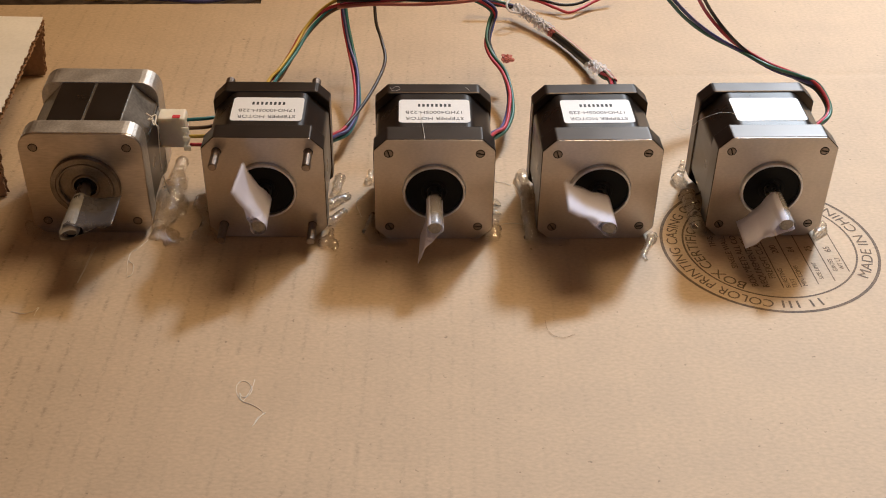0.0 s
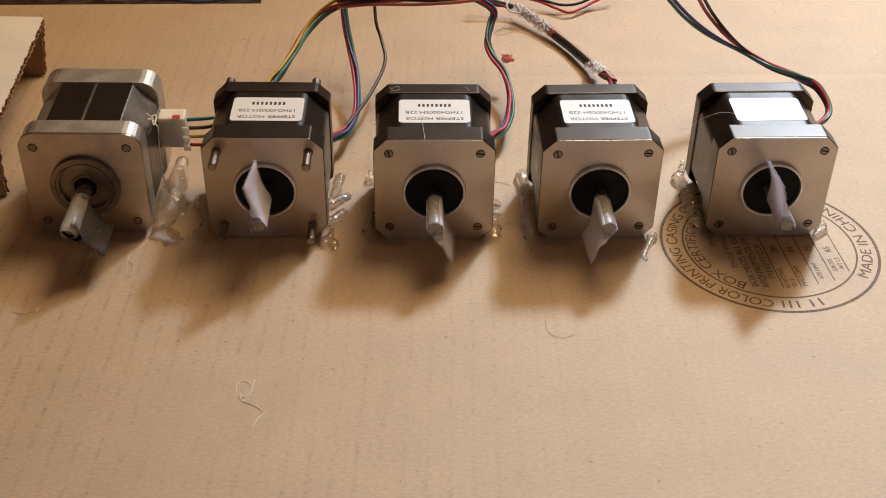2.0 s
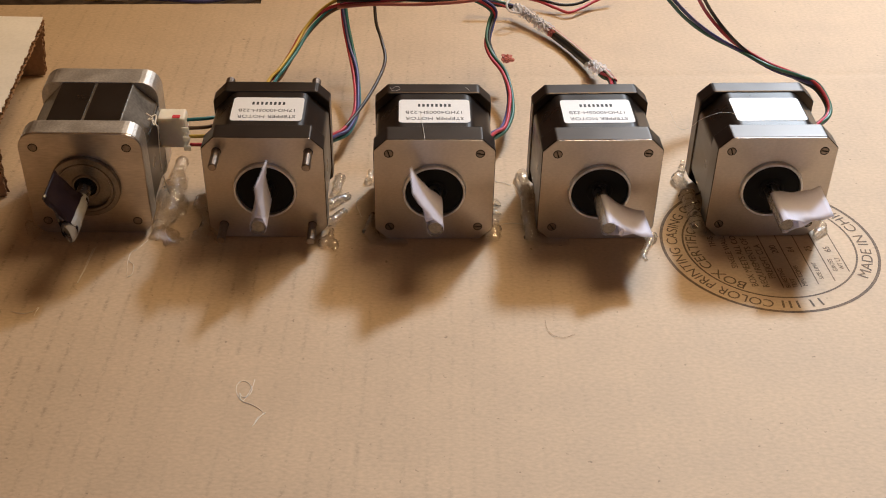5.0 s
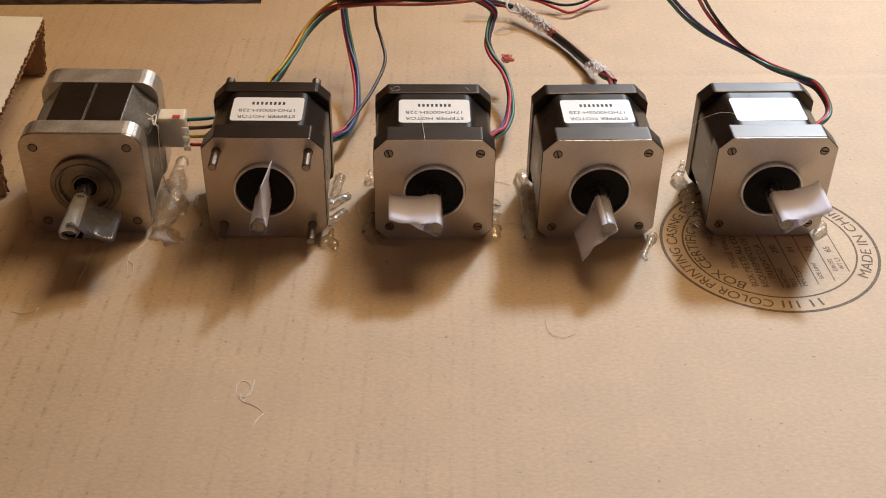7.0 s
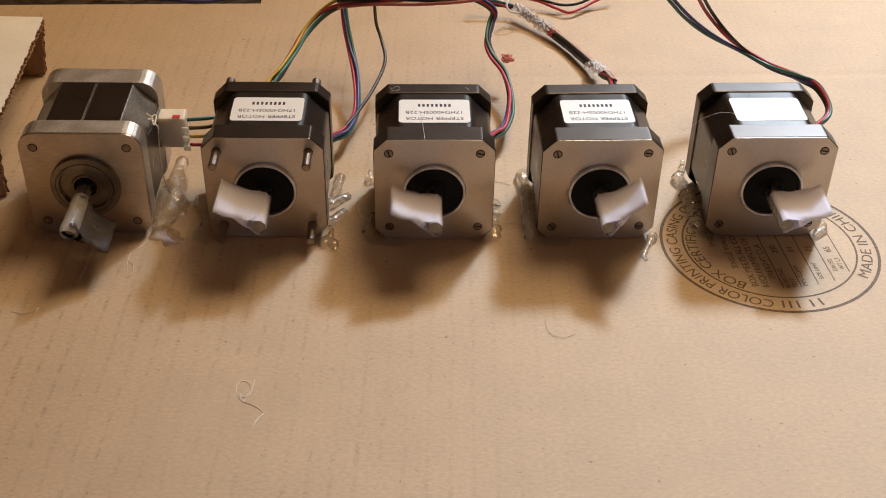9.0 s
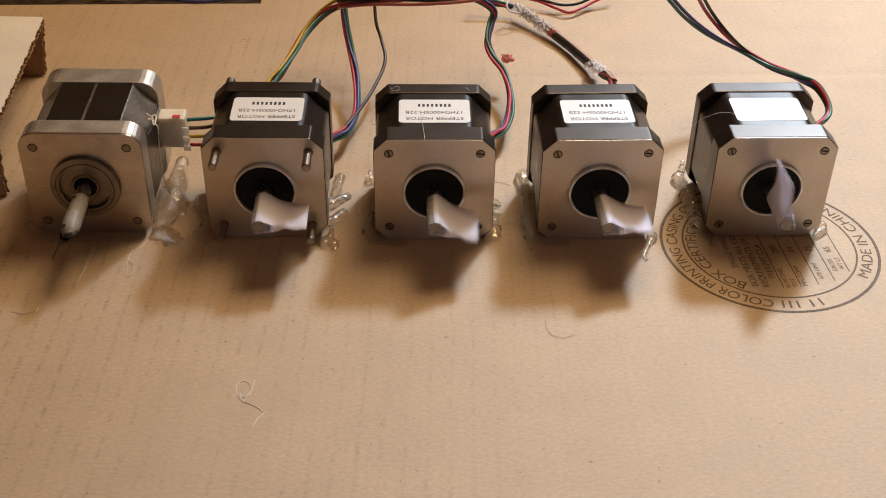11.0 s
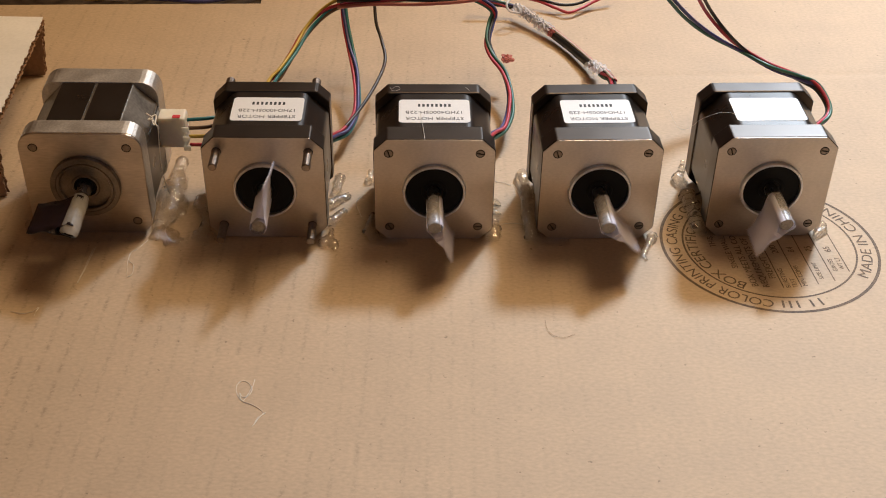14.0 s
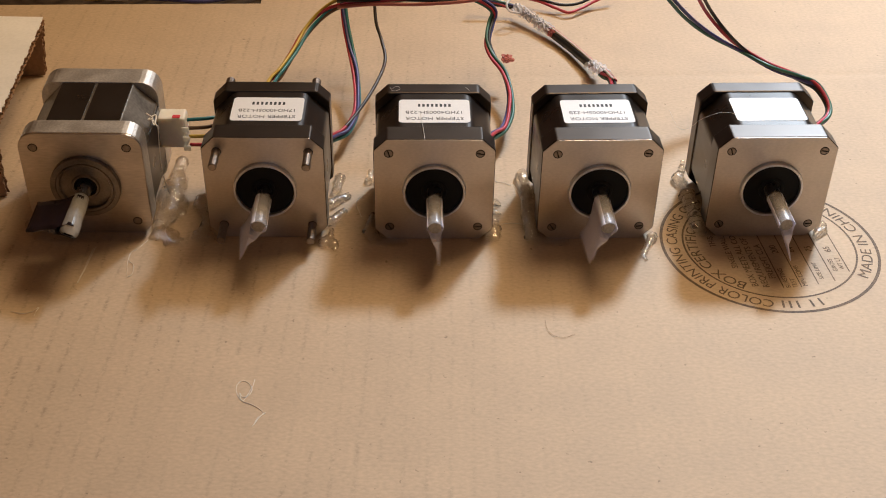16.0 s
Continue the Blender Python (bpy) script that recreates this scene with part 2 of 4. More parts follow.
def tube(points, r, sides=8, steps=6):
    """A round cord through the points."""
    pts = [Vector(p) for p in points]
    ext = [2 * pts[0] - pts[1], *pts, 2 * pts[-1] - pts[-2]]
    path = []
    for i in range(1, len(ext) - 2):
        p0, p1, p2, p3 = ext[i - 1:i + 3]
        for k in range(steps):
            t = k / steps
            path.append(0.5 * (2 * p1 + (p2 - p0) * t + (2 * p0 - 5 * p1 + 4 * p2 - p3) * t * t
                               + (3 * p1 - p0 - 3 * p2 + p3) * t ** 3))
    path.append(pts[-1])
    bm = bmesh.new()
    rings, side = [], Vector((0.31, 0.2, 0.93))
    for i, p in enumerate(path):
        d = (path[min(i + 1, len(path) - 1)] - path[max(i - 1, 0)]).normalized()
        side = (side - d * side.dot(d)).normalized()
        up = d.cross(side)
        rings.append([bm.verts.new(p + r * (math.cos(a) * side + math.sin(a) * up))
                      for a in (2 * math.pi * k / sides for k in range(sides))])
    for p, q in zip(rings, rings[1:]):
        for k in range(sides):
            j = (k + 1) % sides
            bm.faces.new((p[k], q[k], q[j], p[j]))
    bm.faces.new(rings[0]), bm.faces.new(rings[-1][::-1])
    return bm


def box(x0, y0, z0, x1, y1, z1, bevel=0.0):
    bm = bmesh.new()
    bmesh.ops.create_cube(bm, size=1, matrix=Matrix.Translation(((x0 + x1) / 2, (y0 + y1) / 2, (z0 + z1) / 2))
                          @ Matrix.Diagonal((x1 - x0, y1 - y0, z1 - z0, 1)))
    if bevel:
        bmesh.ops.bevel(bm, geom=list(bm.edges), offset=bevel, segments=2, affect="EDGES", profile=0.5)
    return bm


def lettering(name, text, size, m, mat, parent, label="", align="CENTER"):
    """Flat built-in type as a mesh, 0.02 mm thick."""
    cu = bpy.data.curves.new(name, "FONT")
    cu.body, cu.size, cu.align_x, cu.align_y, cu.extrude = text, size, align, "CENTER", 0.00002
    tmp = bpy.data.objects.new(name, cu)
    scene.collection.objects.link(tmp)
    me = bpy.data.meshes.new_from_object(tmp.evaluated_get(bpy.context.evaluated_depsgraph_get()))
    bpy.data.objects.remove(tmp)
    me.materials.clear()
    me.materials.append(mat)
    me.transform(m)
    ob = new(name, me)
    ob.parent = parent
    return tagged(ob, label)


# ---- the setting ----
# Cardboard sheet, with a pressed fold line that runs across it behind the motors.
def cardboard_sheet():
    bm = bmesh.new()
    slope = 0.0535
    offsets = [(-0.60, 0), (-0.10, 0), (-0.006, 0), (-0.004, 0.00002), (-0.0018, -0.0002), (0, -0.00042), (0.0018, -0.0002),
               (0.004, 0.00002), (0.006, 0), (0.0772, 0)]
    xs = [-0.60 + 0.05 * k for k in range(25)]
    top, low = [], []
    for d, z in offsets:
        fade = [min(max(x / 0.08, 0), 1) for x in xs]
        top.append([bm.verts.new((x, 0.4895 + slope * x * (1 if d > -0.05 else 0) + d, z * f)) for x, f in zip(xs, fade)])
        low.append([bm.verts.new((v.co.x, v.co.y, -0.005)) for v in top[-1]])
    for g, flip in ((top, 1), (low, -1)):
        for p, q in zip(g, g[1:]):
            for k in range(len(xs) - 1):
                bm.faces.new((p[k], p[k + 1], q[k + 1], q[k])[::flip])
    for a, c in ((top[0], low[0]), (low[-1], top[-1])):
        for k in range(len(xs) - 1):
            bm.faces.new((c[k], c[k + 1], a[k + 1], a[k]))
    for k in (0, -1):
        for i in range(len(offsets) - 1):
            bm.faces.new((top[i][k], top[i + 1][k], low[i + 1][k], low[i][k]))
    ob = link("cardboard_sheet", bm, KRAFT)
    for p in ob.data.polygons:
        p.use_smooth = p.normal.z > 0.5 and abs(p.center.y - 0.4895 - slope * p.center.x) < 0.012
    return tagged(ob, "large brown corrugated cardboard sheet with a faint fold line", "cardboard", kind="structure")


board = cardboard_sheet()
desk = tagged(link("desk", box(-1.0, -0.5, -0.045, 1.0, 1.0, -0.0052, 0.002), DESK),
              "dark desk top under the cardboard sheet", "desk", kind="structure")
floor = tagged(link("floor", box(-2.5, -2.0, -0.80, 2.5, 3.0, -0.75), WALL), "plain room floor below the desk", "floor", kind="structure")
ceiling = tagged(link("ceiling", box(-2.5, -2.0, 1.75, 2.5, 3.0, 1.80), WALL), "plain painted ceiling", "ceiling", kind="structure")
for nm, b in (("wall_north", (-2.5, 3.0, -0.80, 2.5, 3.1, 1.80)),
              ("wall_east", (2.5, -2.1, -0.80, 2.6, 3.1, 1.80)), ("wall_west", (-2.6, -2.1, -0.80, -2.5, 3.1, 1.80))):
    tagged(link(nm, box(*b), WALL), "plain warm painted room wall", "wall", kind="structure")

# this opening and its frame are added, unseen, to hold the cool light
south = bmesh.new()
for b in ((-2.5, -2.1, -0.80, -0.45, -2.0, 1.80), (0.75, -2.1, -0.80, 2.5, -2.0, 1.80), (-0.45, -2.1, -0.80, 0.75, -2.0, 0.25), (-0.45, -2.1, 1.35, 0.75, -2.0, 1.80)):
    piece = bpy.data.meshes.new("piece")
    box(*b).to_mesh(piece)
    south.from_mesh(piece)
    bpy.data.meshes.remove(piece)
tagged(link("wall_south", south, WALL), "plain warm painted room wall with an added, unseen opening", "wall", kind="structure")
frame_bm = bmesh.new()
for b in ((-0.45, -2.09, 0.25, -0.40, -2.02, 1.35), (0.70, -2.09, 0.25, 0.75, -2.02, 1.35), (-0.40, -2.09, 0.25, 0.70, -2.02, 0.30), (-0.40, -2.09, 1.30, 0.70, -2.02, 1.35)):
    piece = bpy.data.meshes.new("piece")
    box(*b).to_mesh(piece)
    frame_bm.from_mesh(piece)
    bpy.data.meshes.remove(piece)
tagged(link("added_window_1", frame_bm, WHITE_BOARD), "added, unseen white frame round the cool light's opening", "window", kind="structure")

# ---- stepper motors ----
S, CZ = 0.0423, 0.02115       # flange width and height of the axis


def screw_head(cz_off, x, rod):
    if rod:
        bm = lathe([(0, -rod), (0.0012, -rod), (0.0015, -rod + 0.0003), (0.0015, 0.001), (0, 0.001)], 0, 16)
    else:
        bm = lathe([(0, -0.00005), (0.0003, -0.00005), (0.0004, -0.0002), (0.0012, -0.0002), (0.0014, 0.0), (0.0014, 0.001), (0, 0.001)], 0, 16)
    return shift(bm, x, 0, CZ + cz_off)


# black disc on the uncut face: the hole's shade is put in as colour
def hole_shade(x, z):
    return shift(lathe([(0, -0.00004), (0.00165, -0.00004), (0.00165, 0.0006), (0, 0.0006)], 0, 20), x, 0, CZ + z)


def paper_flag(shaft, reach, y0, y1, mat, bend, label, twist=0.0, back=None):
    """A strip of tape folded round the shaft, its two halves stuck together as a flag."""
    def skin(section, name, m, note, capped):
        bm = bmesh.new()
        rows = [[bm.verts.new((x, y0 + (y1 - y0) * k / 6 + 0.0004 * math.sin(900 * x + k), z)) for x, z in section(k / 6)] for k in range(7)]
        n = len(rows[0])
        for p, q in zip(rows, rows[1:]):
            for k in range(n):
                j = (k + 1) % n
                bm.faces.new((p[k], q[k], q[j], p[j]))
        for row in (rows[0], rows[-1]):
            for k in range(capped):
                bm.faces.new((row[k], row[k + 1], row[n - 2 - k], row[n - 1 - k]))
        for f in bm.faces:
            f.material_index = int(back is not None and name == "flag" and f.calc_center_median().z < bend * (max(f.calc_center_median().x, 0) / reach) ** 2)
        ob = part(name, bm, m, shaft, note, True)
        if back and name == "flag":
            ob.data.materials.append(back)
        return ob

    def sheet(t):
        # flat flag, then one paper side each way round the shaft, open at the far side
        top, low = [], []
        for k in range(12):
            r = reach + (0.0010 - reach) * k / 11
            c = bend * (r / reach) ** 2 + twist * (t - 0.5) * r / reach
            h = 0.00014 + 0.0026 * max(0.0, 1 - r / (reach * 0.56))
            top.append((r, c + h)), low.append((r, c - h))
        out = [radians(a) for a in range(80, 126, 15)]
        side = [(0.00290 * math.cos(a), 0.00290 * math.sin(a)) for a in out] + [(0.00274 * math.cos(a), 0.00274 * math.sin(a)) for a in out[::-1]] + [(0.0040, 0.0013)]
        return top + side + [(x, -z) for x, z in side[::-1]] + low[::-1]

    def wrap(t):
        arc = [radians(a) for a in range(110, 251, 14)]
        return [(0.00280 * math.cos(a), 0.00280 * math.sin(a)) for a in arc] + [(0.00264 * math.cos(a), 0.00264 * math.sin(a)) for a in arc[::-1]]
    skin(sheet, "flag", mat, label, 8)
    skin(wrap, "tape_wrap", TAPE, "clear tape wrapped round the shaft", 0)


def d_shaft(length, thing):
    """Steel output shaft with its flat, turning about the motor's axis."""
    bm = bmesh.new()
    rows = []
    for y, r, flat in ((0.004, 0.0025, 0), (-0.004, 0.0025, 0), (-0.006, 0.0025, 1), (-length + 0.0004, 0.0025, 1), (-length, 0.0022, 1)):
        ring = []
        for k in range(28):
            a = 2 * math.pi * k / 28
            x, z = r * math.cos(a), r * math.sin(a)
            ring.append(bm.verts.new((x, y, min(z, 0.0020) if flat else z)))
        rows.append(ring)
    for p, q in zip(rows, rows[1:]):
        for k in range(28):
            j = (k + 1) % 28
            bm.faces.new((p[k], q[k], q[j], p[j]))
    bm.faces.new(rows[-1]).material_index = 1
    bm.faces.new(rows[0][::-1])
    ob = part("shaft", bm, STEEL, thing, "round steel shaft", False)
    ob.data.materials.append(SHAFT_END)
    return ob


def label_plate(thing, cx, y0, y1, w, z, printed):
    out = rounded(w, y1 - y0, 0.0014, (y0 + y1) / 2, 5)
    bm = bmesh.new()
    a = [bm.verts.new((cx + x, y, z)) for x, y in out]
    c = [bm.verts.new((cx + x, y, z + 0.0001)) for x, y in out]
    bm.faces.new(c)
    for i in range(len(a)):
        j = (i + 1) % len(a)
        bm.faces.new((a[i], a[j], c[j], c[i]))
    plate = part("label", bm, LABEL, thing, "white paper label, its small black print left off where glare hides it")
    mid, h = (y0 + y1) / 2, z + 0.00013
    flip = lambda y: pose(cx, y, h, 0, 0, 180)
    # without print, the blank plate stands in for glare over the lettering
    if printed:
        lettering("print", "STEPPER MOTOR", 0.0027 * printed, flip(mid - 0.0050), INK, plate)
        lettering("print", "17HD40005H-22B", 0.0027 * printed, flip(mid - 0.0009), INK, plate)
    # the maker's name stands as a plain bar
    for k in range(8 if printed else 0):
        part("print_bar", shift(box(-0.00042, -0.00095, 0, 0.00042, 0.00095, 0.00003), cx - 0.0054 + k * 0.00155, mid + 0.0038, h), INK, plate)


def black_motor(m, name_label, cap_mat, rods=0, printed=1.0, twist=0.0, bend=0.0008, hx=0.0158):
    thing = new("stepper_motor")
    thing.matrix_basis = m
    tagged(thing, name_label, "stepper motor", "row of motors")
    D, F0, R0 = 0.0386, 0.0086, 0.0318
    part("front_cap", prism(soften(octagon(S, S, 0.0046, CZ), 0.0012), 0.0003, F0, 0.00025), cap_mat, thing, "front end cap")
    part("face_plate", prism(soften(octagon(S - 0.0004, S - 0.0004, 0.0045, CZ), 0.0011), 0.0, 0.0003, 0.00008), FACE, thing, "brushed bare metal front face")
    part("stator", prism(soften(octagon(S - 0.0009, S - 0.0009, 0.0078, CZ), 0.0045), F0, R0, 0.0002), BLACK, thing, "black enamelled laminated body")
    part("rear_cap", prism(soften(octagon(S, S, 0.0046, CZ), 0.0014), R0, D, 0.0005), cap_mat, thing, "rear end cap")
    part("pilot_ring", lathe([(0.0101, -0.0003), (0.01015, -0.0015), (0.0103, -0.0018), (0.0105, -0.0018), (0.01055, -0.0015), (0.0107, -0.0015), (0.01075, -0.0018), (0.0110, -0.0016), (0.0113, 0.0004), (0.0101, 0.0004)], CZ),
         RING, thing, "thin turned metal ring", True)
    part("recess", lathe([(0, -0.0003), (0.0034, -0.0003), (0.0036, -0.0006), (0.0044, -0.0006), (0.0046, -0.0003), (0.0102, -0.0003), (0.0102, 0.0003)], CZ),
         PIT, thing, "black recessed bearing plate")
    for sx in (-1, 1):
        for sz in (-1, 1):
            h = part("hole", hole_shade(sx * hx, sz * 0.0155), PIT, thing)
            s = part("screw", screw_head(sz * 0.0155, sx * hx, rods), SCREW, thing,
                     "long threaded rod end" if rods else "slotted steel screw")
            if not rods:
                # black bar laid on the head, the slot's shade as colour
                sl = box(-0.0012, -0.00024, -0.00022, 0.0012, -0.0001, 0.00022)
                bmesh.ops.rotate(sl, verts=sl.verts, matrix=Matrix.Rotation(0.6 + sx + 1.7 * sz, 3, "Y"))
                part("slot", shift(sl, sx * hx, 0, CZ + sz * 0.0155), PIT, s)
            elif sz > 0:
                part("nut", shift(lathe([(0, 0.0385), (0.0017, 0.0385), (0.0017, 0.0425), (0.0012, 0.043), (0, 0.043)], 0, 16), sx * hx, 0, CZ + 0.0155 + 0.0035),
                     SCREW, thing, "rod end at the rear")
    label_plate(thing, 0.0002, 0.0118, 0.0276, 0.0252, S - 0.00045, printed)
    shaft = d_shaft(0.0223, thing)
    shaft.location = (0, 0, CZ)
    paper_flag(shaft, 0.0160, -0.0228, -0.0060, PAPER, bend, "white paper tape flag", twist)
    return thing, shaft


def grey_motor(m):
    """The older motor: cast aluminium caps with round corners and a smoked film flag."""
    thing = new("stepper_motor")
    thing.matrix_basis = m
    tagged(thing, "older stepper motor with grey cast aluminium caps and white plug", "stepper motor", "row of motors")
    D, F0, R0 = 0.0450, 0.0090, 0.0350
    part("front_cap", prism(rounded(S, S, 0.0062, CZ), 0.0011, F0, 0.0002), OLD_ALU, thing, "cast aluminium front cap")
    part("face_plate", prism(rounded(S, S, 0.0062, CZ), 0.0, 0.0010, 0.0002), OLD_FACE, thing, "stained bare metal front face")
    part("stator", prism(soften(octagon(S - 0.0012, S - 0.0012, 0.0078, CZ), 0.0012), F0, R0, 0.0002), OLD_STEEL, thing, "bare steel laminated body")
    for x0, x1 in ((-0.0126, -0.0006), (0.0003, 0.0128)):
        part("tape_panel", box(x0, F0 + 0.0001, S - 0.0008, x1, R0 - 0.0001, S - 0.0003, 0.0001), BLACK, thing, "glossy black tape panel")
    part("side_tape", box(S / 2 - 0.0007, F0 + 0.0001, 0.0080, S / 2 - 0.0002, R0 - 0.0001, 0.0325, 0.0001), BLACK, thing, "black tape on the side")
    part("rear_cap", prism(rounded(S, S, 0.0062, CZ), R0, D, 0.0002), OLD_ALU, thing, "cast aluminium rear cap")
    part("pilot_ring", lathe([(0.0122, 0.0004), (0.0122, -0.0016), (0.0120, -0.0019), (0.0104, -0.0019), (0.0102, -0.0016), (0.0099, -0.0016),
                              (0.0097, -0.0020), (0.0091, -0.0020), (0.0089, -0.0017), (0.0089, -0.0006)], CZ), OLD_BOSS, thing, "raised dark turned ring")
    part("recess", lathe([(0.0091, -0.0007), (0.0075, -0.0008), (0.0050, -0.0008), (0.0046, -0.0013), (0.0040, -0.0013)], CZ), OLD_BOSS, thing, "turned bearing plate")
    part("bearing", lathe([(0.0042, -0.0009), (0.0036, -0.0012), (0.0033, -0.0005), (0, -0.0004)], CZ, 24), PIT, thing, "dark bearing round the shaft")
    for sx in (-1, 1):
        for sz in (-1, 1):
            part("hole", hole_shade(sx * 0.0160, sz * 0.0155), PIT, thing)
            part("screw", screw_head(sz * 0.0155, sx * 0.0160, 0), SCREW, thing, "recessed steel screw")
    plug = part("connector", box(0.0205, 0.0300, 0.0172, 0.0308, 0.0375, 0.0300, 0.0008), PLUG, thing, "white nylon wire connector")
    for z in (0.0170, 0.0210, 0.0250):
        part("rib", box(0.0296, 0.0286, z, 0.0322, 0.0291, z + 0.0020, 0.0001), PLUG, plug)
    part("mark", box(0.0262, 0.0306, 0.0298, 0.0290, 0.0326, 0.0302, 0.0001), RED_MARK, plug, "red pen mark")
    shaft = d_shaft(0.0262, thing)
    shaft.location = (0, 0, CZ)
    # paler colour on one side of the flag stands in for gloss
    paper_flag(shaft, 0.0146, -0.0270, -0.0098, FILM_SHEEN, 0.0015, "dark film flag, one side coloured paler for its reflection", 0.0, FILM_DARK)
    sleeve = lathe([(0.0020, -0.0292), (0.0027, -0.0278), (0.0031, -0.0262), (0.0031, -0.0230), (0.0030, -0.0190), (0.0030, -0.0150), (0.0029, -0.0110), (0.00270, -0.0085)], 0, 24)
    for v in sleeve.verts:
        # torn, slightly flattened end
        torn = min(max((-0.0255 - v.co.y) / 0.0030, 0), 1)
        a = math.atan2(v.co.z, v.co.x)
        v.co.z *= 1 - 0.35 * torn
        v.co.x *= 1 + 0.30 * torn
        v.co.y += torn * 0.0013 * math.sin(a + 1)
        v.co.x += 0.00008 * math.sin(5 * a + 700 * v.co.y)
    part("sleeve", sleeve, SLEEVE, shaft, "torn milky tape sleeve round the shaft")
    return thing, shaft


motor_a, shaft_a = grey_motor(pose(-0.1259, 0.3652, 0.0003, 1.8, 0.3, 1.6))
motor_b, shaft_b = black_motor(pose(-0.0628, 0.3648, 0.0001, 1.4, 0, 1.0), "black stepper motor with four long threaded rods", CAP_BLACK, rods=0.0100, twist=-0.002)
motor_c, shaft_c = black_motor(pose(-0.0035, 0.3654, 0.0001, 1.15, 0, 1.8), "black stepper motor with a white printed label", CAP_BLACK, twist=0.001)
motor_d, shaft_d = black_motor(pose(0.0548, 0.3673, 0.0001, 1.25, 0, 3.2), "black stepper motor with satin black caps", CAP_BLACK, twist=-0.001)
# printed=0: the label is left blank in place of glare
motor_e, shaft_e = black_motor(pose(0.1160, 0.3706, 0.0003, 1.0, 0, 2.6), "black stepper motor with glare on its satin caps", CAP_BLACK, printed=0, twist=0.001, hx=0.0163)


# ---- the printed stamp on the cardboard ----
STAMP = pose(0.1180, 0.3656, 0, 0, 0, 96)
INK_Z = 0.00006


def flat_mesh(name, faces, m, mat, parent, label=""):
    """Thin printed shapes: each face a list of (x, y) in the print's own plane."""
    bm = bmesh.new()
    for f in faces:
        bm.faces.new([bm.verts.new(m @ Vector((x, y, INK_Z))) for x, y in f])
    return part(name, bm, mat, parent, label)


def ring_faces(r0, r1, n=120):
    out = []
    for k in range(n):
        a, b = 2 * math.pi * k / n, 2 * math.pi * (k + 1) / n
        out.append([(r0 * math.cos(a), r0 * math.sin(a)), (r1 * math.cos(a), r1 * math.sin(a)),
                    (r1 * math.cos(b), r1 * math.sin(b)), (r0 * math.cos(b), r0 * math.sin(b))])
    return out


def arc_lettering(text, size, radius, start, outward, stretch=1.0, end=None):
    """Type bent round the stamp's centre from the angle start, letter tops outward or inward."""
    ob = lettering("stamp_print", text, size, pose(0, 0, 0), STAMP_INK, board, align="LEFT")
    if end is not None:
        stretch = radians(abs(start - end)) * radius / max(v.co.x for v in ob.data.vertices)
    for v in ob.data.vertices:
        s = 1 if outward else -1
        r, a = radius + s * v.co.y, radians(start) - s * stretch * v.co.x / radius
        p = STAMP @ Vector((r * math.cos(a), r * math.sin(a), 0))
        v.co = (p.x, p.y, INK_Z + v.co.z)
    return ob


flat_mesh("stamp_ring", ring_faces(0.0382, 0.0393), STAMP, STAMP_INK, board, "printed ring")
flat_mesh("stamp_ring", ring_faces(0.0306, 0.0313), STAMP, STAMP_INK, board, "printed ring")
# the maker's own name is kept as plain letter-sized bars
bars = []
for at in (192.8, 187.2, 179.0, 174.6, 170.6):
    c, d = math.cos(radians(at)), math.sin(radians(at))
    bars.append([(c * q + d * w, d * q - c * w) for w, q in ((-0.0004, 0.0327), (0.0004, 0.0327), (0.0004, 0.0366), (-0.0004, 0.0366))])
flat_mesh("stamp_bars", bars, STAMP, STAMP_INK, board, "printed maker's mark")
arc_lettering("COLOR PRINTING CASING CO", 0.0056, 0.0347, 165.7, True, end=35.5)
arc_lettering("MADE IN CHINA", 0.0056, 0.0347, -129, False, 1.22)
arc_lettering("BOX CERTIFICATE", 0.0056, 0.0278, 147, True, 1.12)
for text, size, x, y in (("THIS", 0.0031, 0.000, 0.0203), ("SINGLE WALL", 0.0031, -0.0130, 0.0160), ("BOX MEETS ALL CON", 0.0034, -0.0240, 0.0120),
                         ("REQUIREMENTS OF", 0.0034, -0.0247, 0.0083), ("FREIGHT CLA", 0.0034, -0.0200, 0.0046),
                         ("BURSTING", 0.0024, -0.0255, 0.0007), ("TEST", 0.0024, -0.0255, -0.0018), ("200", 0.0034, -0.0055, -0.0010),
                         ("MIN COMB", 0.0024, -0.0250, -0.0054), ("84", 0.0034, -0.0052, -0.0070), ("75", 0.0034, -0.0052, -0.0136),
                         ("SIZE LIMIT", 0.0022, -0.0215, -0.0125), ("65", 0.0034, -0.0060, -0.0203),
                         ("GROSS", 0.0024, -0.0175, -0.0190), ("WT LT", 0.0024, -0.0165, -0.0218)):
    lettering("stamp_print", text, size, STAMP @ pose(x, y, INK_Z), STAMP_INK, board, align="LEFT")
rules = []
for x0, x1, y in ((-0.0254, 0.012, 0.0026), (-0.0255, 0.012, -0.0038), (-0.0243, 0.010, -0.0102), (-0.0228, 0.008, -0.0166), (-0.0180, 0.006, -0.0236)):
    rules.append([(x0, y - 0.0002), (x1, y - 0.0002), (x1, y + 0.0002), (x0, y + 0.0002)])
flat_mesh("stamp_rules", rules, STAMP, STAMP_INK, board, "printed rules")


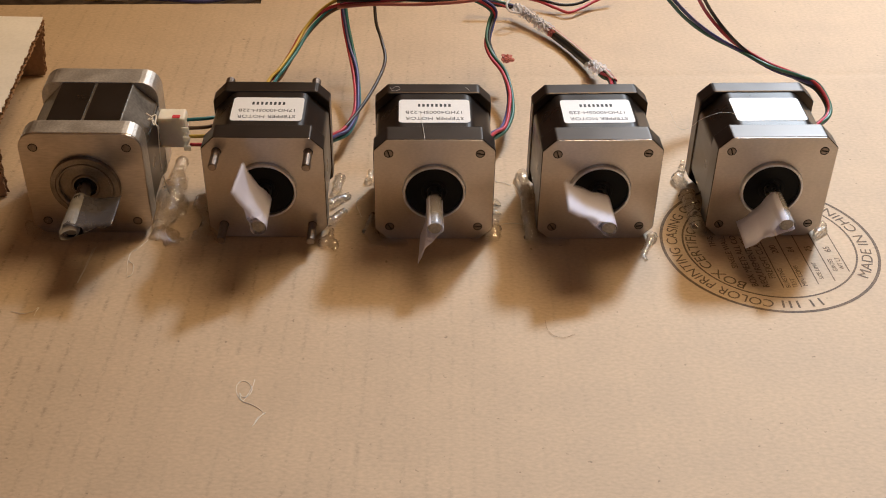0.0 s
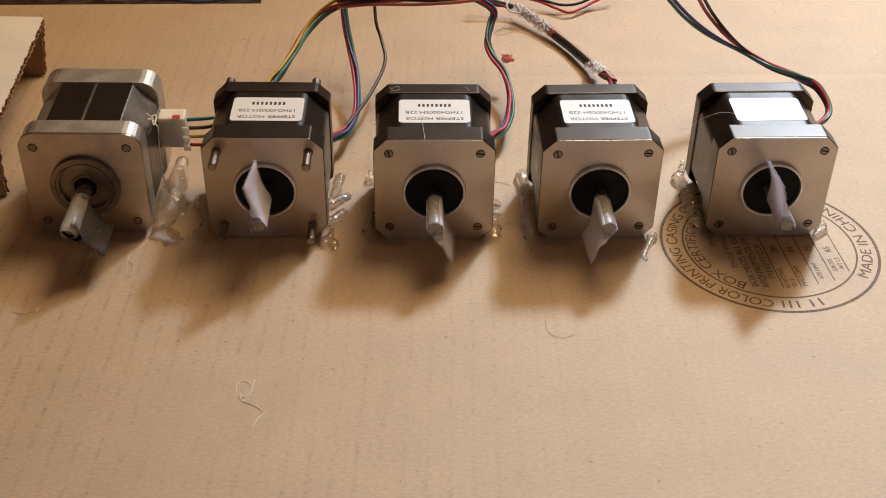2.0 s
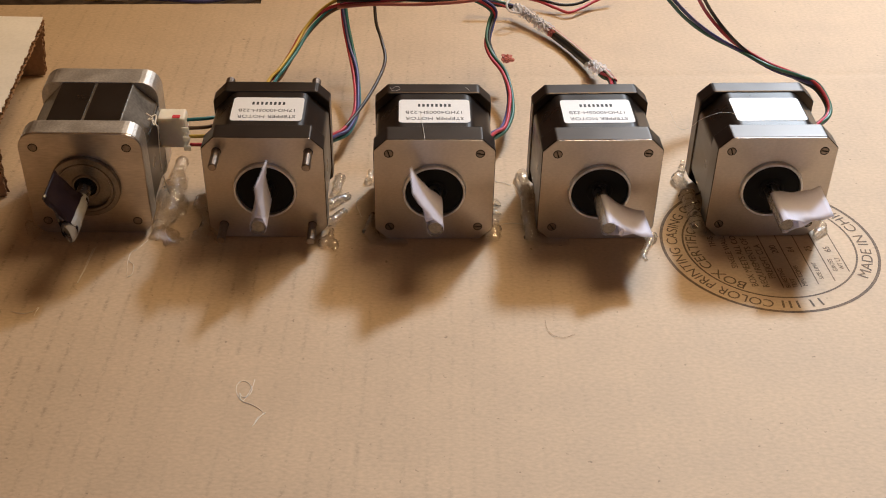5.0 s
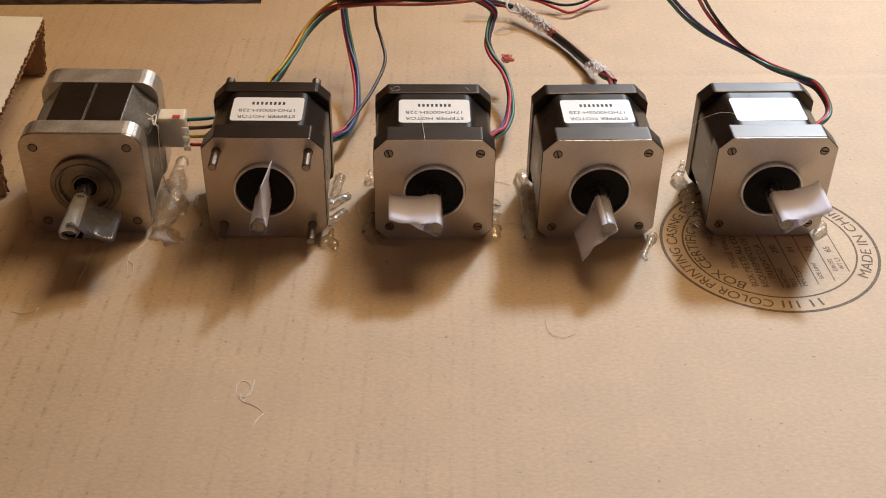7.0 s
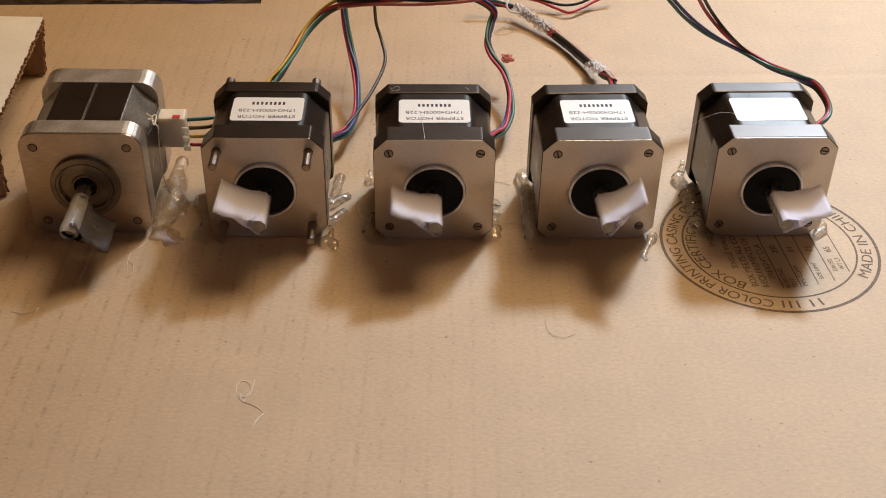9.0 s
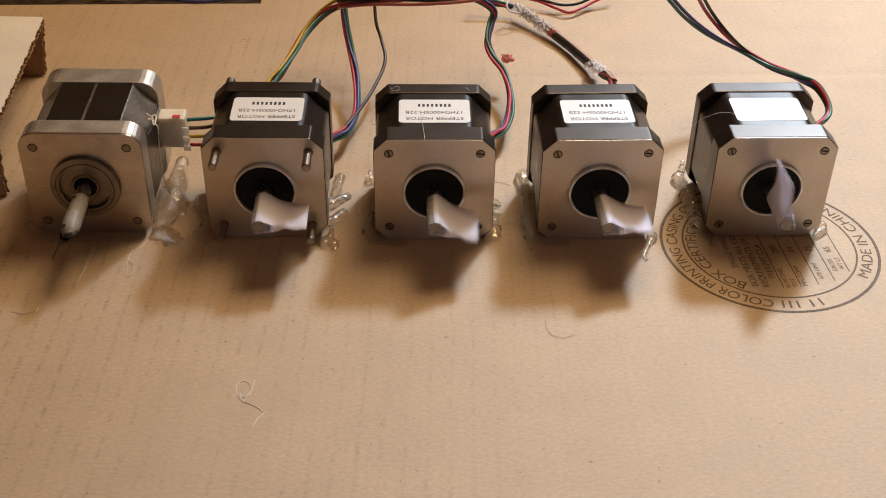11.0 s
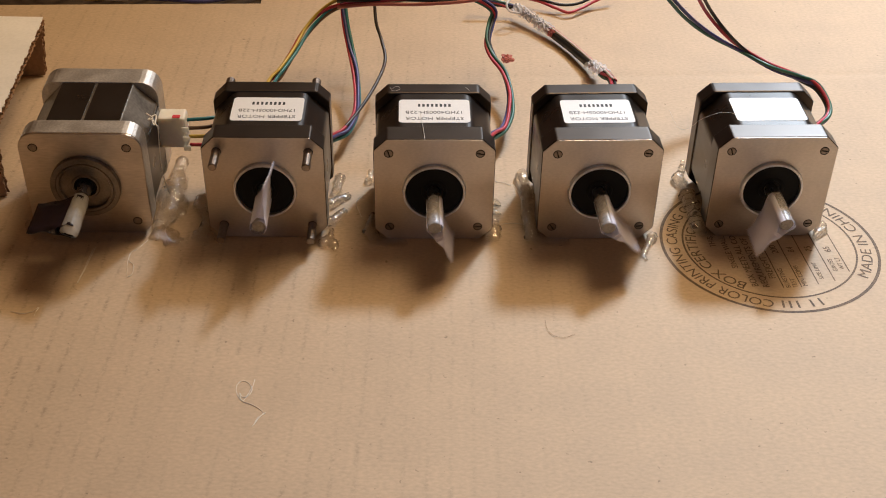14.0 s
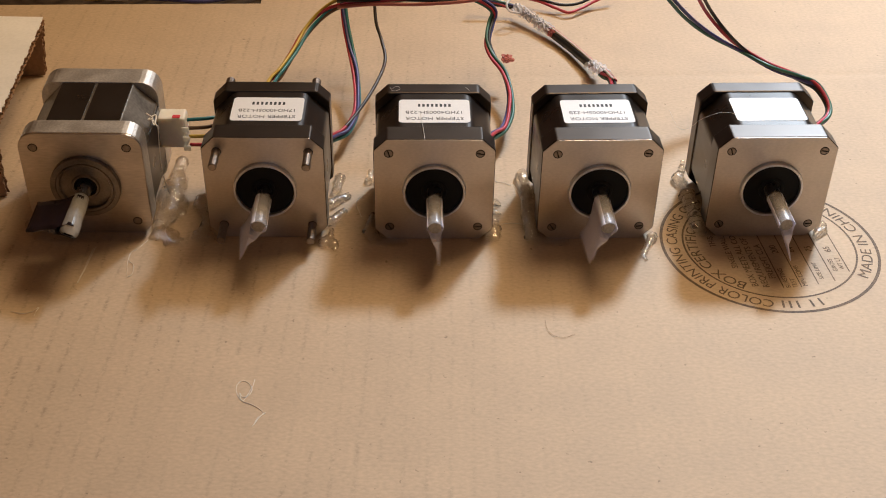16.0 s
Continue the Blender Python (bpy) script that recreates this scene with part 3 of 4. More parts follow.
# ---- white corrugated box beside the row ----
def panel(name, corner, u, v, n, thing, outer, period=0.0042, label=""):
    """A corrugated panel: two liners with a wavy flute between, seen at the edge along u."""
    corner, u, v, n = (Vector(p) for p in (corner, u, v, n))
    t = 0.0004

    def slab(lo, hi, mat, nm):
        bm = bmesh.new()
        k = max(8, int(u.length / 0.0012))
        rag = random.Random(nm + name)
        rows = []
        for i in range(k + 1):
            cut = v.normalized() * rag.uniform(-0.0006, 0.0004)
            p = corner + u * i / k + cut
            rows.append([bm.verts.new(q) for q in (p + n * lo, p + n * hi, p + v + n * hi, p + v + n * lo)])
        for a, b in zip(rows, rows[1:]):
            for j in range(4):
                bm.faces.new((a[j], b[j], b[(j + 1) % 4], a[(j + 1) % 4]))
        bm.faces.new(rows[0]), bm.faces.new(rows[-1][::-1])
        return part(nm, bm, mat, thing, label if nm == "liner" else "")
    slab(0.0026, 0.0030, outer, "liner")
    slab(0, t, KRAFT_RAW, "inner_liner")
    bm = bmesh.new()
    k = int(u.length / period) * 8
    rows = []
    for i in range(k + 1):
        h = 0.0015 + 0.0010 * math.sin(2 * math.pi * i / 8)
        p = corner + u * i / k + v.normalized() * 0.0003 * math.sin(i * 1.7)
        rows.append([bm.verts.new(q) for q in (p + n * (h - 0.0001), p + n * (h + 0.0002), p + v + n * (h + 0.0002), p + v + n * (h - 0.0001))])
    for a, b in zip(rows, rows[1:]):
        for j in range(4):
            bm.faces.new((a[j], b[j], b[(j + 1) % 4], a[(j + 1) % 4]))
    bm.faces.new(rows[0]), bm.faces.new(rows[-1][::-1])
    part("flute", bm, KRAFT_RAW, thing)


def open_box():
    thing = tagged(new("cardboard_box"), "open white-coated corrugated box lying beside the grey motor", "box")
    thing.matrix_basis = pose(-0.170, 0.435, 0.0)
    left = (-0.20, 0, 0)
    panel("top", (0.0060, -0.0475, 0.0270), (-0.0090, 0.0990, -0.0030), left, (0, 0, 1), thing, WHITE_BOARD, label="white coated top panel")
    panel("back", (-0.0062, 0.0485, 0.0005), (0.0028, 0.0000, 0.0240), left, (0, 1, 0), thing, KRAFT_RAW, 0.0036)
    panel("front", (0.0052, -0.0440, 0.0005), (0.0000, 0.0000, 0.0268), left, (0, -1, 0), thing, KRAFT_RAW, 0.0036)
    return thing


open_box()

# ---- cables ----
def lump(bm, x, y, z, rx, ry, rz, seed, rough=0.25):
    made = bmesh.ops.create_icosphere(bm, subdivisions=3, radius=1)["verts"]
    for v in made:
        n = 1 + rough * noise.noise(v.co * 1.7 + Vector((seed * 3.1, seed, 0.7))) * 1.6
        v.co = Vector((x + v.co.x * rx * n, y + v.co.y * ry * n, max(z + v.co.z * rz * n, -0.0002)))


CABLE_R = 0.00074


def cable(name_label, points, colours, spread=0.0010, twist=0.9, r=CABLE_R, fan=0.0):
    """A loose bundle: each insulated wire winds a little round the common path."""
    thing = tagged(new("motor_cable"), name_label, "cable", "motor cables")
    n = len(colours)
    for i, c in enumerate(colours):
        rag = random.Random(c + name_label)
        pts = []
        for k, p in enumerate(points):
            a = 2 * math.pi * i / n + twist * k + rag.uniform(-0.3, 0.3)
            s = spread * rag.uniform(0.7, 1.25)
            if fan and k < 3:
                pts.append((p[0], p[1], p[2] + fan * (1.5, -0.5, -1.5, 0.5)[i] * (1, 1, 0.6)[k]))
                continue
            pts.append((p[0] + s * math.cos(a), p[1] + 0.6 * s * math.sin(a), max(p[2] + s * math.sin(a), r)))
        part("wire", tube(pts, r), WIRES[c], thing, c + " insulated wire", True)
    return thing


cable("short leads of teal brown yellow and red wire at the plug",
      [(-0.0960, 0.4000, 0.0225), (-0.0880, 0.4015, 0.0225), (-0.0790, 0.4110, 0.0215), (-0.0740, 0.4250, 0.018), (-0.0729, 0.4583, 0.012), (-0.0702, 0.4665, 0.013),
       (-0.0655, 0.4795, 0.016), (-0.0604, 0.4924, 0.021), (-0.0521, 0.4981, 0.027), (-0.0420, 0.4969, 0.032), (-0.0222, 0.4924, 0.036), (-0.0029, 0.4965, 0.040)],
      ["teal", "yellow", "red", "brown"], 0.0014, 0.05, fan=0.0036)
cable("bundle of red blue black and teal wires from the rodded motor",
      [(-0.0480, 0.4080, 0.014), (-0.0434, 0.4195, 0.010), (-0.0394, 0.4257, 0.009), (-0.0367, 0.4379, 0.009), (-0.0363, 0.4502, 0.010), (-0.0380, 0.4667, 0.013),
       (-0.0412, 0.4802, 0.018), (-0.0437, 0.4896, 0.024), (-0.0450, 0.4979, 0.032), (-0.0455, 0.5040, 0.045)], ["blue", "red", "black", "teal"], 0.0010, 0.30)
cable("single thin black wire standing beside a bundle",
      [(-0.0480, 0.4080, 0.014), (-0.0430, 0.4204, 0.010), (-0.0371, 0.4339, 0.010), (-0.0303, 0.4558, 0.011), (-0.0260, 0.4755, 0.014), (-0.0283, 0.4887, 0.018),
       (-0.0310, 0.4950, 0.023), (-0.0321, 0.5028, 0.030), (-0.0326, 0.5116, 0.042)], ["umber"], 0.0002)
cable("bundle of blue red black and green wires looping off the motor",
      [(0.0130, 0.4080, 0.014), (0.0188, 0.4225, 0.010), (0.0236, 0.4296, 0.009), (0.0263, 0.4424, 0.009), (0.0269, 0.4573, 0.010), (0.0249, 0.4709, 0.012),
       (0.0200, 0.4824, 0.014), (0.0178, 0.4905, 0.018), (0.0196, 0.4991, 0.022), (0.0205, 0.5021, 0.026), (0.0144, 0.5036, 0.030), (0.0020, 0.5027, 0.036)],
      ["red", "blue", "black", "green"], 0.0010, 0.55)
looped = [o for o in bpy.data.objects if o.name.startswith("motor_cable")][-1]
scrap = bmesh.new()
lump(scrap, 0.0262, 0.4815, 0.0135, 0.0022, 0.0016, 0.0016, 3, 0.6)
part("tape_scrap", scrap, PINK_TAPE, looped, "torn pink tape scrap")
cable("bundle of black red and green wires with clear sleeves",
      [(0.066, 0.408, 0.018), (0.0705, 0.4645, 0.011), (0.0684, 0.4811, 0.007), (0.0642, 0.4952, 0.0042), (0.0568, 0.5131, 0.0034), (0.0486, 0.5284, 0.0034), (0.0412, 0.5393, 0.0044), (0.0322, 0.5502, 0.0055), (0.0235, 0.5517, 0.007), (0.0126, 0.5533, 0.009)],
      ["black", "red", "green", "blue"], 0.0009, 0.5)
sleeved = [o for o in bpy.data.objects if o.name.startswith("motor_cable")][-1]
part("sheath", tube([(0.0642, 0.4952, 0.0042), (0.0605, 0.5041, 0.0038), (0.0568, 0.5131, 0.0034), (0.0527, 0.5208, 0.0034), (0.0492, 0.5273, 0.0034)], 0.0019, 12), WIRES["black"], sleeved, "black heat-shrink sheath", True)
for c, dx, dz in (("pink", 0.0010, 0.0019), ("white", 0.0002, 0.0022), ("red", 0.0016, 0.0014)):
    part("wire", tube([(x + dx, y, z + dz) for x, y, z in ((0.0703, 0.4662, 0.0106), (0.0684, 0.4811, 0.007), (0.0642, 0.4952, 0.0042), (0.0568, 0.5131, 0.0034), (0.0486, 0.5284, 0.0034), (0.0456, 0.5328, 0.0038))], 0.00055), WIRES[c], sleeved, c + " insulated wire", True)


def crumpled_tape(points, width, seed, mat, label):
    """A strip of tape, creased and wrapped loosely along the points."""
    rag = random.Random(seed)
    pts = [Vector(p) for p in points]
    bm = bmesh.new()
    rows, n = [], 9
    for k in range(6 * (len(pts) - 1) + 1):
        i = min(k // 6, len(pts) - 2)
        p = pts[i].lerp(pts[i + 1], k / 6 - i)
        d = (pts[i + 1] - pts[i]).normalized()
        side = d.cross(Vector((0, -0.5, 0.86))).normalized()
        up = side.cross(d)
        row = []
        for j in range(n):
            u = j / (n - 1) - 0.5
            lift = 0.0024 * math.cos(2.6 * u) + rag.uniform(-0.0006, 0.0006)
            row.append(bm.verts.new(p + side * (u * width * rag.uniform(0.85, 1.15)) + up * lift + d * rag.uniform(-0.0004, 0.0004)))
        rows.append(row)
    for p, q in zip(rows, rows[1:]):
        for j in range(n - 1):
            bm.faces.new((p[j], p[j + 1], q[j + 1], q[j]))
    bmesh.ops.solidify(bm, geom=list(bm.faces), thickness=0.0001)
    return part("tape", bm, mat, sleeved, label)


crumpled_tape([(0.0488, 0.5279, 0.0034), (0.0449, 0.5338, 0.0039), (0.0412, 0.5393, 0.0044), (0.0366, 0.5432, 0.0057), (0.032, 0.547, 0.007)], 0.0062, 4, MILKY, "long crumpled whitish tape")
crumpled_tape([(0.0687, 0.4786, 0.0076), (0.0667, 0.4867, 0.0059), (0.0644, 0.4945, 0.0043)], 0.0075, 9, MILKY, "short crumpled clear tape")
crumpled_tape([(0.0507, 0.5246, 0.0034), (0.0479, 0.5295, 0.0035)], 0.0050, 2, PINK_TAPE, "pinkish tape end")
part("tape_curl", tube([(0.0344, 0.5409, 0.007), (0.0295, 0.5389, 0.009), (0.0281, 0.542, 0.011), (0.0307, 0.5475, 0.012), (0.0332, 0.5501, 0.012)], 0.0006, 6), MILKY, sleeved, "loose curl of tape", True)
cable("red and black wires arching up from the shiny motor",
      [(0.1370, 0.4120, 0.016), (0.1446, 0.4232, 0.016), (0.1517, 0.4323, 0.016), (0.1529, 0.4379, 0.018), (0.1496, 0.4445, 0.022), (0.1442, 0.4478, 0.024), (0.1361, 0.4621, 0.022),
       (0.1248, 0.4681, 0.026), (0.1153, 0.4672, 0.034), (0.1068, 0.4671, 0.044), (0.0994, 0.4594, 0.056)], ["red", "black"], 0.0009, 0.4)
cable("green and blue wires arching up from the shiny motor",
      [(0.1370, 0.4120, 0.017), (0.1446, 0.4232, 0.016), (0.1520, 0.4309, 0.016), (0.1538, 0.4379, 0.018), (0.1504, 0.4460, 0.022), (0.1434, 0.4468, 0.025), (0.1347, 0.4610, 0.022),
       (0.1225, 0.4680, 0.026), (0.1082, 0.4669, 0.034), (0.0969, 0.4625, 0.044), (0.0866, 0.4562, 0.056)], ["green", "blue"], 0.0008, 0.4)
cable("long red black and pink wires crossing behind the motors",
      [(-0.0440, 0.4653, 0.045), (-0.0297, 0.4577, 0.050), (-0.0117, 0.4589, 0.050), (0.0087, 0.4619, 0.050), (0.0156, 0.4676, 0.050), (0.0350, 0.4740, 0.050)],
      ["red", "black", "pink"], 0.0012, 0.5)
cable("red wire sagging at the far edge of the cardboard",
      [(0.0368, 0.5631, 0.0050), (0.0450, 0.5604, 0.0040), (0.0530, 0.5552, 0.0030), (0.0591, 0.5521, 0.0025), (0.0655, 0.5570, 0.0030), (0.0720, 0.5628, 0.0040), (0.0814, 0.5680, 0.0060)],
      ["red"], 0.0003)
cable("dark wire sagging at the far edge of the cardboard",
      [(0.0354, 0.5647, 0.0060), (0.0450, 0.5608, 0.0050), (0.0531, 0.5581, 0.0040), (0.0587, 0.5582, 0.0035), (0.0652, 0.5606, 0.0040), (0.0728, 0.5650, 0.0060)],
      ["black"], 0.0003)
for k, (x, c) in enumerate(((-0.230, "yellow"), (-0.212, "yellow"), (-0.205, "black"), (-0.190, "yellow"), (-0.182, "white"), (-0.150, "white"), (-0.140, "blue"))):
    cable("loose " + c + " wire on the desk behind the cardboard",
          [(x - 0.05, 0.605 + 0.004 * k, -0.004), (x - 0.02, 0.572, -0.003 + 0.002 * (k % 2)), (x + 0.004, 0.5625 + 0.0022 * (k % 3), -0.002 + 0.0016 * (k % 2)),
           (x + 0.03, 0.5640 + 0.002 * (k % 2), -0.003), (x + 0.06, 0.595, -0.004)], [c], 0.0003, r=0.0009)
offcut = tagged(link("cardboard_offcut", box(-0.092, 0.0012, -0.0050, 0.60, 0.20, -0.0010, 0.0004), KRAFT),
                "brown cardboard offcut on the desk behind the sheet", "cardboard")
offcut.matrix_basis = pose(0, 0.5667, 0, 0, 0, 3.06)


# ---- hot glue ----
def glue_bead(lumps, label):
    """Blobs that melt into one clear, lumpy mass with pulled folds."""
    bm = bmesh.new()
    joined = []
    for a, c in zip(lumps, lumps[1:]):
        gap = math.hypot(a[0] - c[0], a[1] - c[1])
        joined += [a] + [tuple((0.5 if j < 3 else 0.47) * (p + q) for j, (p, q) in enumerate(zip(a, c)))] * (gap < 1.9 * (a[3] + c[3]))
    for k, l in enumerate(joined + [lumps[-1]]):
        lump(bm, *l[:3], *[1.26 * q for q in l[3:]], seed=k + 10 * abs(l[0]) * 100, rough=0.15)
    ob = link("hot_glue_bead", bm, GLUE, True)
    mod = ob.modifiers.new("melt", "REMESH")
    mod.mode, mod.voxel_size, mod.use_smooth_shade = "VOXEL", 0.00032, True
    sm = ob.modifiers.new("soften", "SMOOTH")
    sm.factor, sm.iterations = 0.5, 7
    return tagged(ob, label, "glue", "beads of hot glue")


glue_bead([(-0.1029, 0.4121, 0.0015, 0.0022, 0.0025, 0.0020), (-0.1030, 0.4055, 0.0015, 0.0022, 0.0024, 0.0020), (-0.1010, 0.3969, 0.0019, 0.0028, 0.0031, 0.0025),
           (-0.1046, 0.3951, 0.0014, 0.0024, 0.0026, 0.0019), (-0.1017, 0.3850, 0.0025, 0.0045, 0.0049, 0.0034), (-0.1022, 0.3762, 0.0019, 0.0036, 0.0039, 0.0025),
           (-0.0987, 0.3837, 0.0009, 0.0028, 0.0030, 0.0012), (-0.0972, 0.3796, 0.0002, 0.0017, 0.0021, 0.0005), (-0.1032, 0.3701, 0.0010, 0.0023, 0.0025, 0.0014)],
          "large clear hot glue bead along the grey motor's side")
glue_bead([(-0.1020, 0.3663, 0.0002, 0.0029, 0.0036, 0.0006), (-0.0985, 0.3643, 0.0002, 0.0027, 0.0033, 0.0005), (-0.0960, 0.3609, 0.0002, 0.0014, 0.0018, 0.0004),
           (-0.0989, 0.3601, 0.0002, 0.0014, 0.0018, 0.0004), (-0.1040, 0.3641, 0.0002, 0.0020, 0.0026, 0.0004), (-0.0941, 0.3623, 0.0002, 0.0008, 0.0010, 0.0004)],
          "flat clear hot glue puddle at the grey motor's front corner")
glue_bead([(-0.1507, 0.3689, 0.0009, 0.0014, 0.0016, 0.0012), (-0.1487, 0.3656, 0.0002, 0.0018, 0.0023, 0.0006), (-0.1446, 0.3633, 0.0002, 0.0027, 0.0033, 0.0005),
           (-0.1403, 0.3630, 0.0002, 0.0027, 0.0033, 0.0005), (-0.1359, 0.3628, 0.0002, 0.0027, 0.0033, 0.0005), (-0.1319, 0.3636, 0.0002, 0.0027, 0.0033, 0.0005),
           (-0.1275, 0.3634, 0.0002, 0.0027, 0.0033, 0.0005), (-0.1232, 0.3632, 0.0002, 0.0027, 0.0033, 0.0005), (-0.1191, 0.3640, 0.0002, 0.0027, 0.0033, 0.0005),
           (-0.1147, 0.3638, 0.0002, 0.0027, 0.0033, 0.0005), (-0.1104, 0.3636, 0.0002, 0.0027, 0.0033, 0.0005)],
          "thin clear hot glue skirt under the grey motor")
glue_bead([(-0.0911, 0.3876, 0.0010, 0.0019, 0.0021, 0.0013), (-0.0910, 0.3833, 0.0009, 0.0023, 0.0026, 0.0012), (-0.0881, 0.3768, 0.0010, 0.0015, 0.0016, 0.0013),
           (-0.0865, 0.3711, 0.0007, 0.0019, 0.0021, 0.0009), (-0.0877, 0.3653, 0.0002, 0.0027, 0.0033, 0.0005), (-0.0847, 0.3636, 0.0002, 0.0027, 0.0033, 0.0005),
           (-0.0897, 0.3639, 0.0002, 0.0012, 0.0015, 0.0004)],
          "flat clear hot glue patch beside the rodded motor")
glue_bead([(-0.0402, 0.4031, 0.0012, 0.0018, 0.0019, 0.0016), (-0.0404, 0.3997, 0.0008, 0.0013, 0.0014, 0.0010), (-0.0408, 0.3946, 0.0010, 0.0017, 0.0019, 0.0014)],
          "round clear hot glue bead on a motor's side")
glue_bead([(-0.0423, 0.3859, 0.0011, 0.0019, 0.0021, 0.0015), (-0.0407, 0.3873, 0.0010, 0.0015, 0.0016, 0.0013), (-0.0391, 0.3891, 0.0009, 0.0013, 0.0014, 0.0012),
           (-0.0377, 0.3904, 0.0008, 0.0011, 0.0012, 0.0011), (-0.0363, 0.3916, 0.0008, 0.0011, 0.0012, 0.0011)],
          "finger-shaped clear hot glue bead on a motor's side")
glue_bead([(-0.0419, 0.3740, 0.0011, 0.0019, 0.0021, 0.0015), (-0.0405, 0.3750, 0.0010, 0.0017, 0.0018, 0.0013), (-0.0392, 0.3772, 0.0010, 0.0015, 0.0016, 0.0013),
           (-0.0381, 0.3792, 0.0009, 0.0013, 0.0014, 0.0013), (-0.0370, 0.3809, 0.0008, 0.0011, 0.0012, 0.0011)],
          "lower finger-shaped clear hot glue bead")
glue_bead([(-0.0406, 0.3681, 0.0008, 0.0010, 0.0011, 0.0010), (-0.0407, 0.3648, 0.0008, 0.0012, 0.0014, 0.0011), (-0.0423, 0.3615, 0.0009, 0.0020, 0.0022, 0.0012),
           (-0.0398, 0.3606, 0.0008, 0.0018, 0.0020, 0.0011), (-0.0385, 0.3596, 0.0004, 0.0012, 0.0013, 0.0005), (-0.0387, 0.3570, 0.0002, 0.0006, 0.0007, 0.0004),
           (-0.0434, 0.3603, 0.0002, 0.0012, 0.0015, 0.0004)],
          "forked clear hot glue bead at a motor's front corner")
glue_bead([(-0.0286, 0.4069, 0.0011, 0.0013, 0.0015, 0.0015), (-0.0286, 0.4028, 0.0012, 0.0015, 0.0017, 0.0015)],
          "small round clear hot glue bead")
glue_bead([(-0.0261, 0.3774, 0.0011, 0.0013, 0.0014, 0.0015), (-0.0264, 0.3725, 0.0012, 0.0017, 0.0018, 0.0017), (-0.0266, 0.3675, 0.0012, 0.0023, 0.0025, 0.0016),
           (-0.0246, 0.3644, 0.0002, 0.0020, 0.0026, 0.0007), (-0.0212, 0.3631, 0.0002, 0.0018, 0.0023, 0.0004), (-0.0180, 0.3628, 0.0002, 0.0018, 0.0023, 0.0004),
           (-0.0147, 0.3626, 0.0002, 0.0016, 0.0020, 0.0004)],
          "clear hot glue bead round a motor's front corner")
glue_bead([(0.0191, 0.3879, 0.0011, 0.0015, 0.0016, 0.0015), (0.0206, 0.3879, 0.0006, 0.0009, 0.0009, 0.0008), (0.0193, 0.3813, 0.0009, 0.0013, 0.0014, 0.0013),
           (0.0208, 0.3815, 0.0004, 0.0006, 0.0007, 0.0005), (0.0190, 0.3754, 0.0009, 0.0013, 0.0014, 0.0013)],
          "pointed clear hot glue drops beside the label motor")
glue_bead([(0.0191, 0.3706, 0.0013, 0.0019, 0.0021, 0.0017), (0.0180, 0.3673, 0.0008, 0.0025, 0.0027, 0.0011), (0.0151, 0.3663, 0.0002, 0.0016, 0.0021, 0.0004),
           (0.0118, 0.3655, 0.0002, 0.0014, 0.0018, 0.0004)],
          "clear hot glue bead at the label motor's front corner")
glue_bead([(0.0302, 0.4063, 0.0017, 0.0022, 0.0024, 0.0022), (0.0306, 0.4002, 0.0015, 0.0020, 0.0022, 0.0020), (0.0318, 0.3933, 0.0016, 0.0024, 0.0026, 0.0021),
           (0.0319, 0.3858, 0.0017, 0.0026, 0.0028, 0.0023), (0.0316, 0.3784, 0.0017, 0.0025, 0.0028, 0.0023), (0.0317, 0.3719, 0.0014, 0.0023, 0.0025, 0.0018),
           (0.0327, 0.3667, 0.0008, 0.0027, 0.0029, 0.0011), (0.0364, 0.3655, 0.0002, 0.0023, 0.0028, 0.0006), (0.0404, 0.3649, 0.0002, 0.0018, 0.0023, 0.0004),
           (0.0441, 0.3647, 0.0002, 0.0016, 0.0020, 0.0004)],
          "long clear hot glue bead along a motor's side")
glue_bead([(0.0758, 0.3676, 0.0011, 0.0016, 0.0018, 0.0015), (0.0742, 0.3641, 0.0006, 0.0012, 0.0013, 0.0007), (0.0723, 0.3600, 0.0005, 0.0012, 0.0013, 0.0006),
           (0.0714, 0.3574, 0.0003, 0.0008, 0.0009, 0.0004), (0.0723, 0.3549, 0.0002, 0.0006, 0.0007, 0.0004)],
          "small pulled clear hot glue drop")
glue_bead([(0.0946, 0.4199, 0.0007, 0.0009, 0.0010, 0.0009), (0.0933, 0.4143, 0.0010, 0.0013, 0.0015, 0.0013), (0.0909, 0.4071, 0.0013, 0.0020, 0.0022, 0.0018),
           (0.0920, 0.4042, 0.0012, 0.0018, 0.0019, 0.0016), (0.0925, 0.3946, 0.0018, 0.0026, 0.0029, 0.0023), (0.0935, 0.3870, 0.0017, 0.0026, 0.0028, 0.0023),
           (0.0933, 0.3797, 0.0016, 0.0023, 0.0026, 0.0021), (0.0937, 0.3744, 0.0012, 0.0023, 0.0025, 0.0016), (0.0963, 0.3716, 0.0002, 0.0025, 0.0031, 0.0009),
           (0.0998, 0.3703, 0.0002, 0.0021, 0.0026, 0.0005), (0.1035, 0.3700, 0.0002, 0.0017, 0.0021, 0.0004)],
          "lumpy clear hot glue bead beside the shiny motor")
glue_bead([(0.1396, 0.3767, 0.0011, 0.0015, 0.0016, 0.0015), (0.1396, 0.3742, 0.0008, 0.0013, 0.0014, 0.0011), (0.1374, 0.3726, 0.0009, 0.0015, 0.0016, 0.0012),
           (0.1362, 0.3704, 0.0004, 0.0010, 0.0011, 0.0005)],
          "round clear hot glue bead at a motor's corner")


# ---- fine strings of glue and lint on the cardboard ----
def strand(points, r, mat, label):
    return tagged(link("glue_string", tube(points, r, 5, 5), mat, True), label, "string")


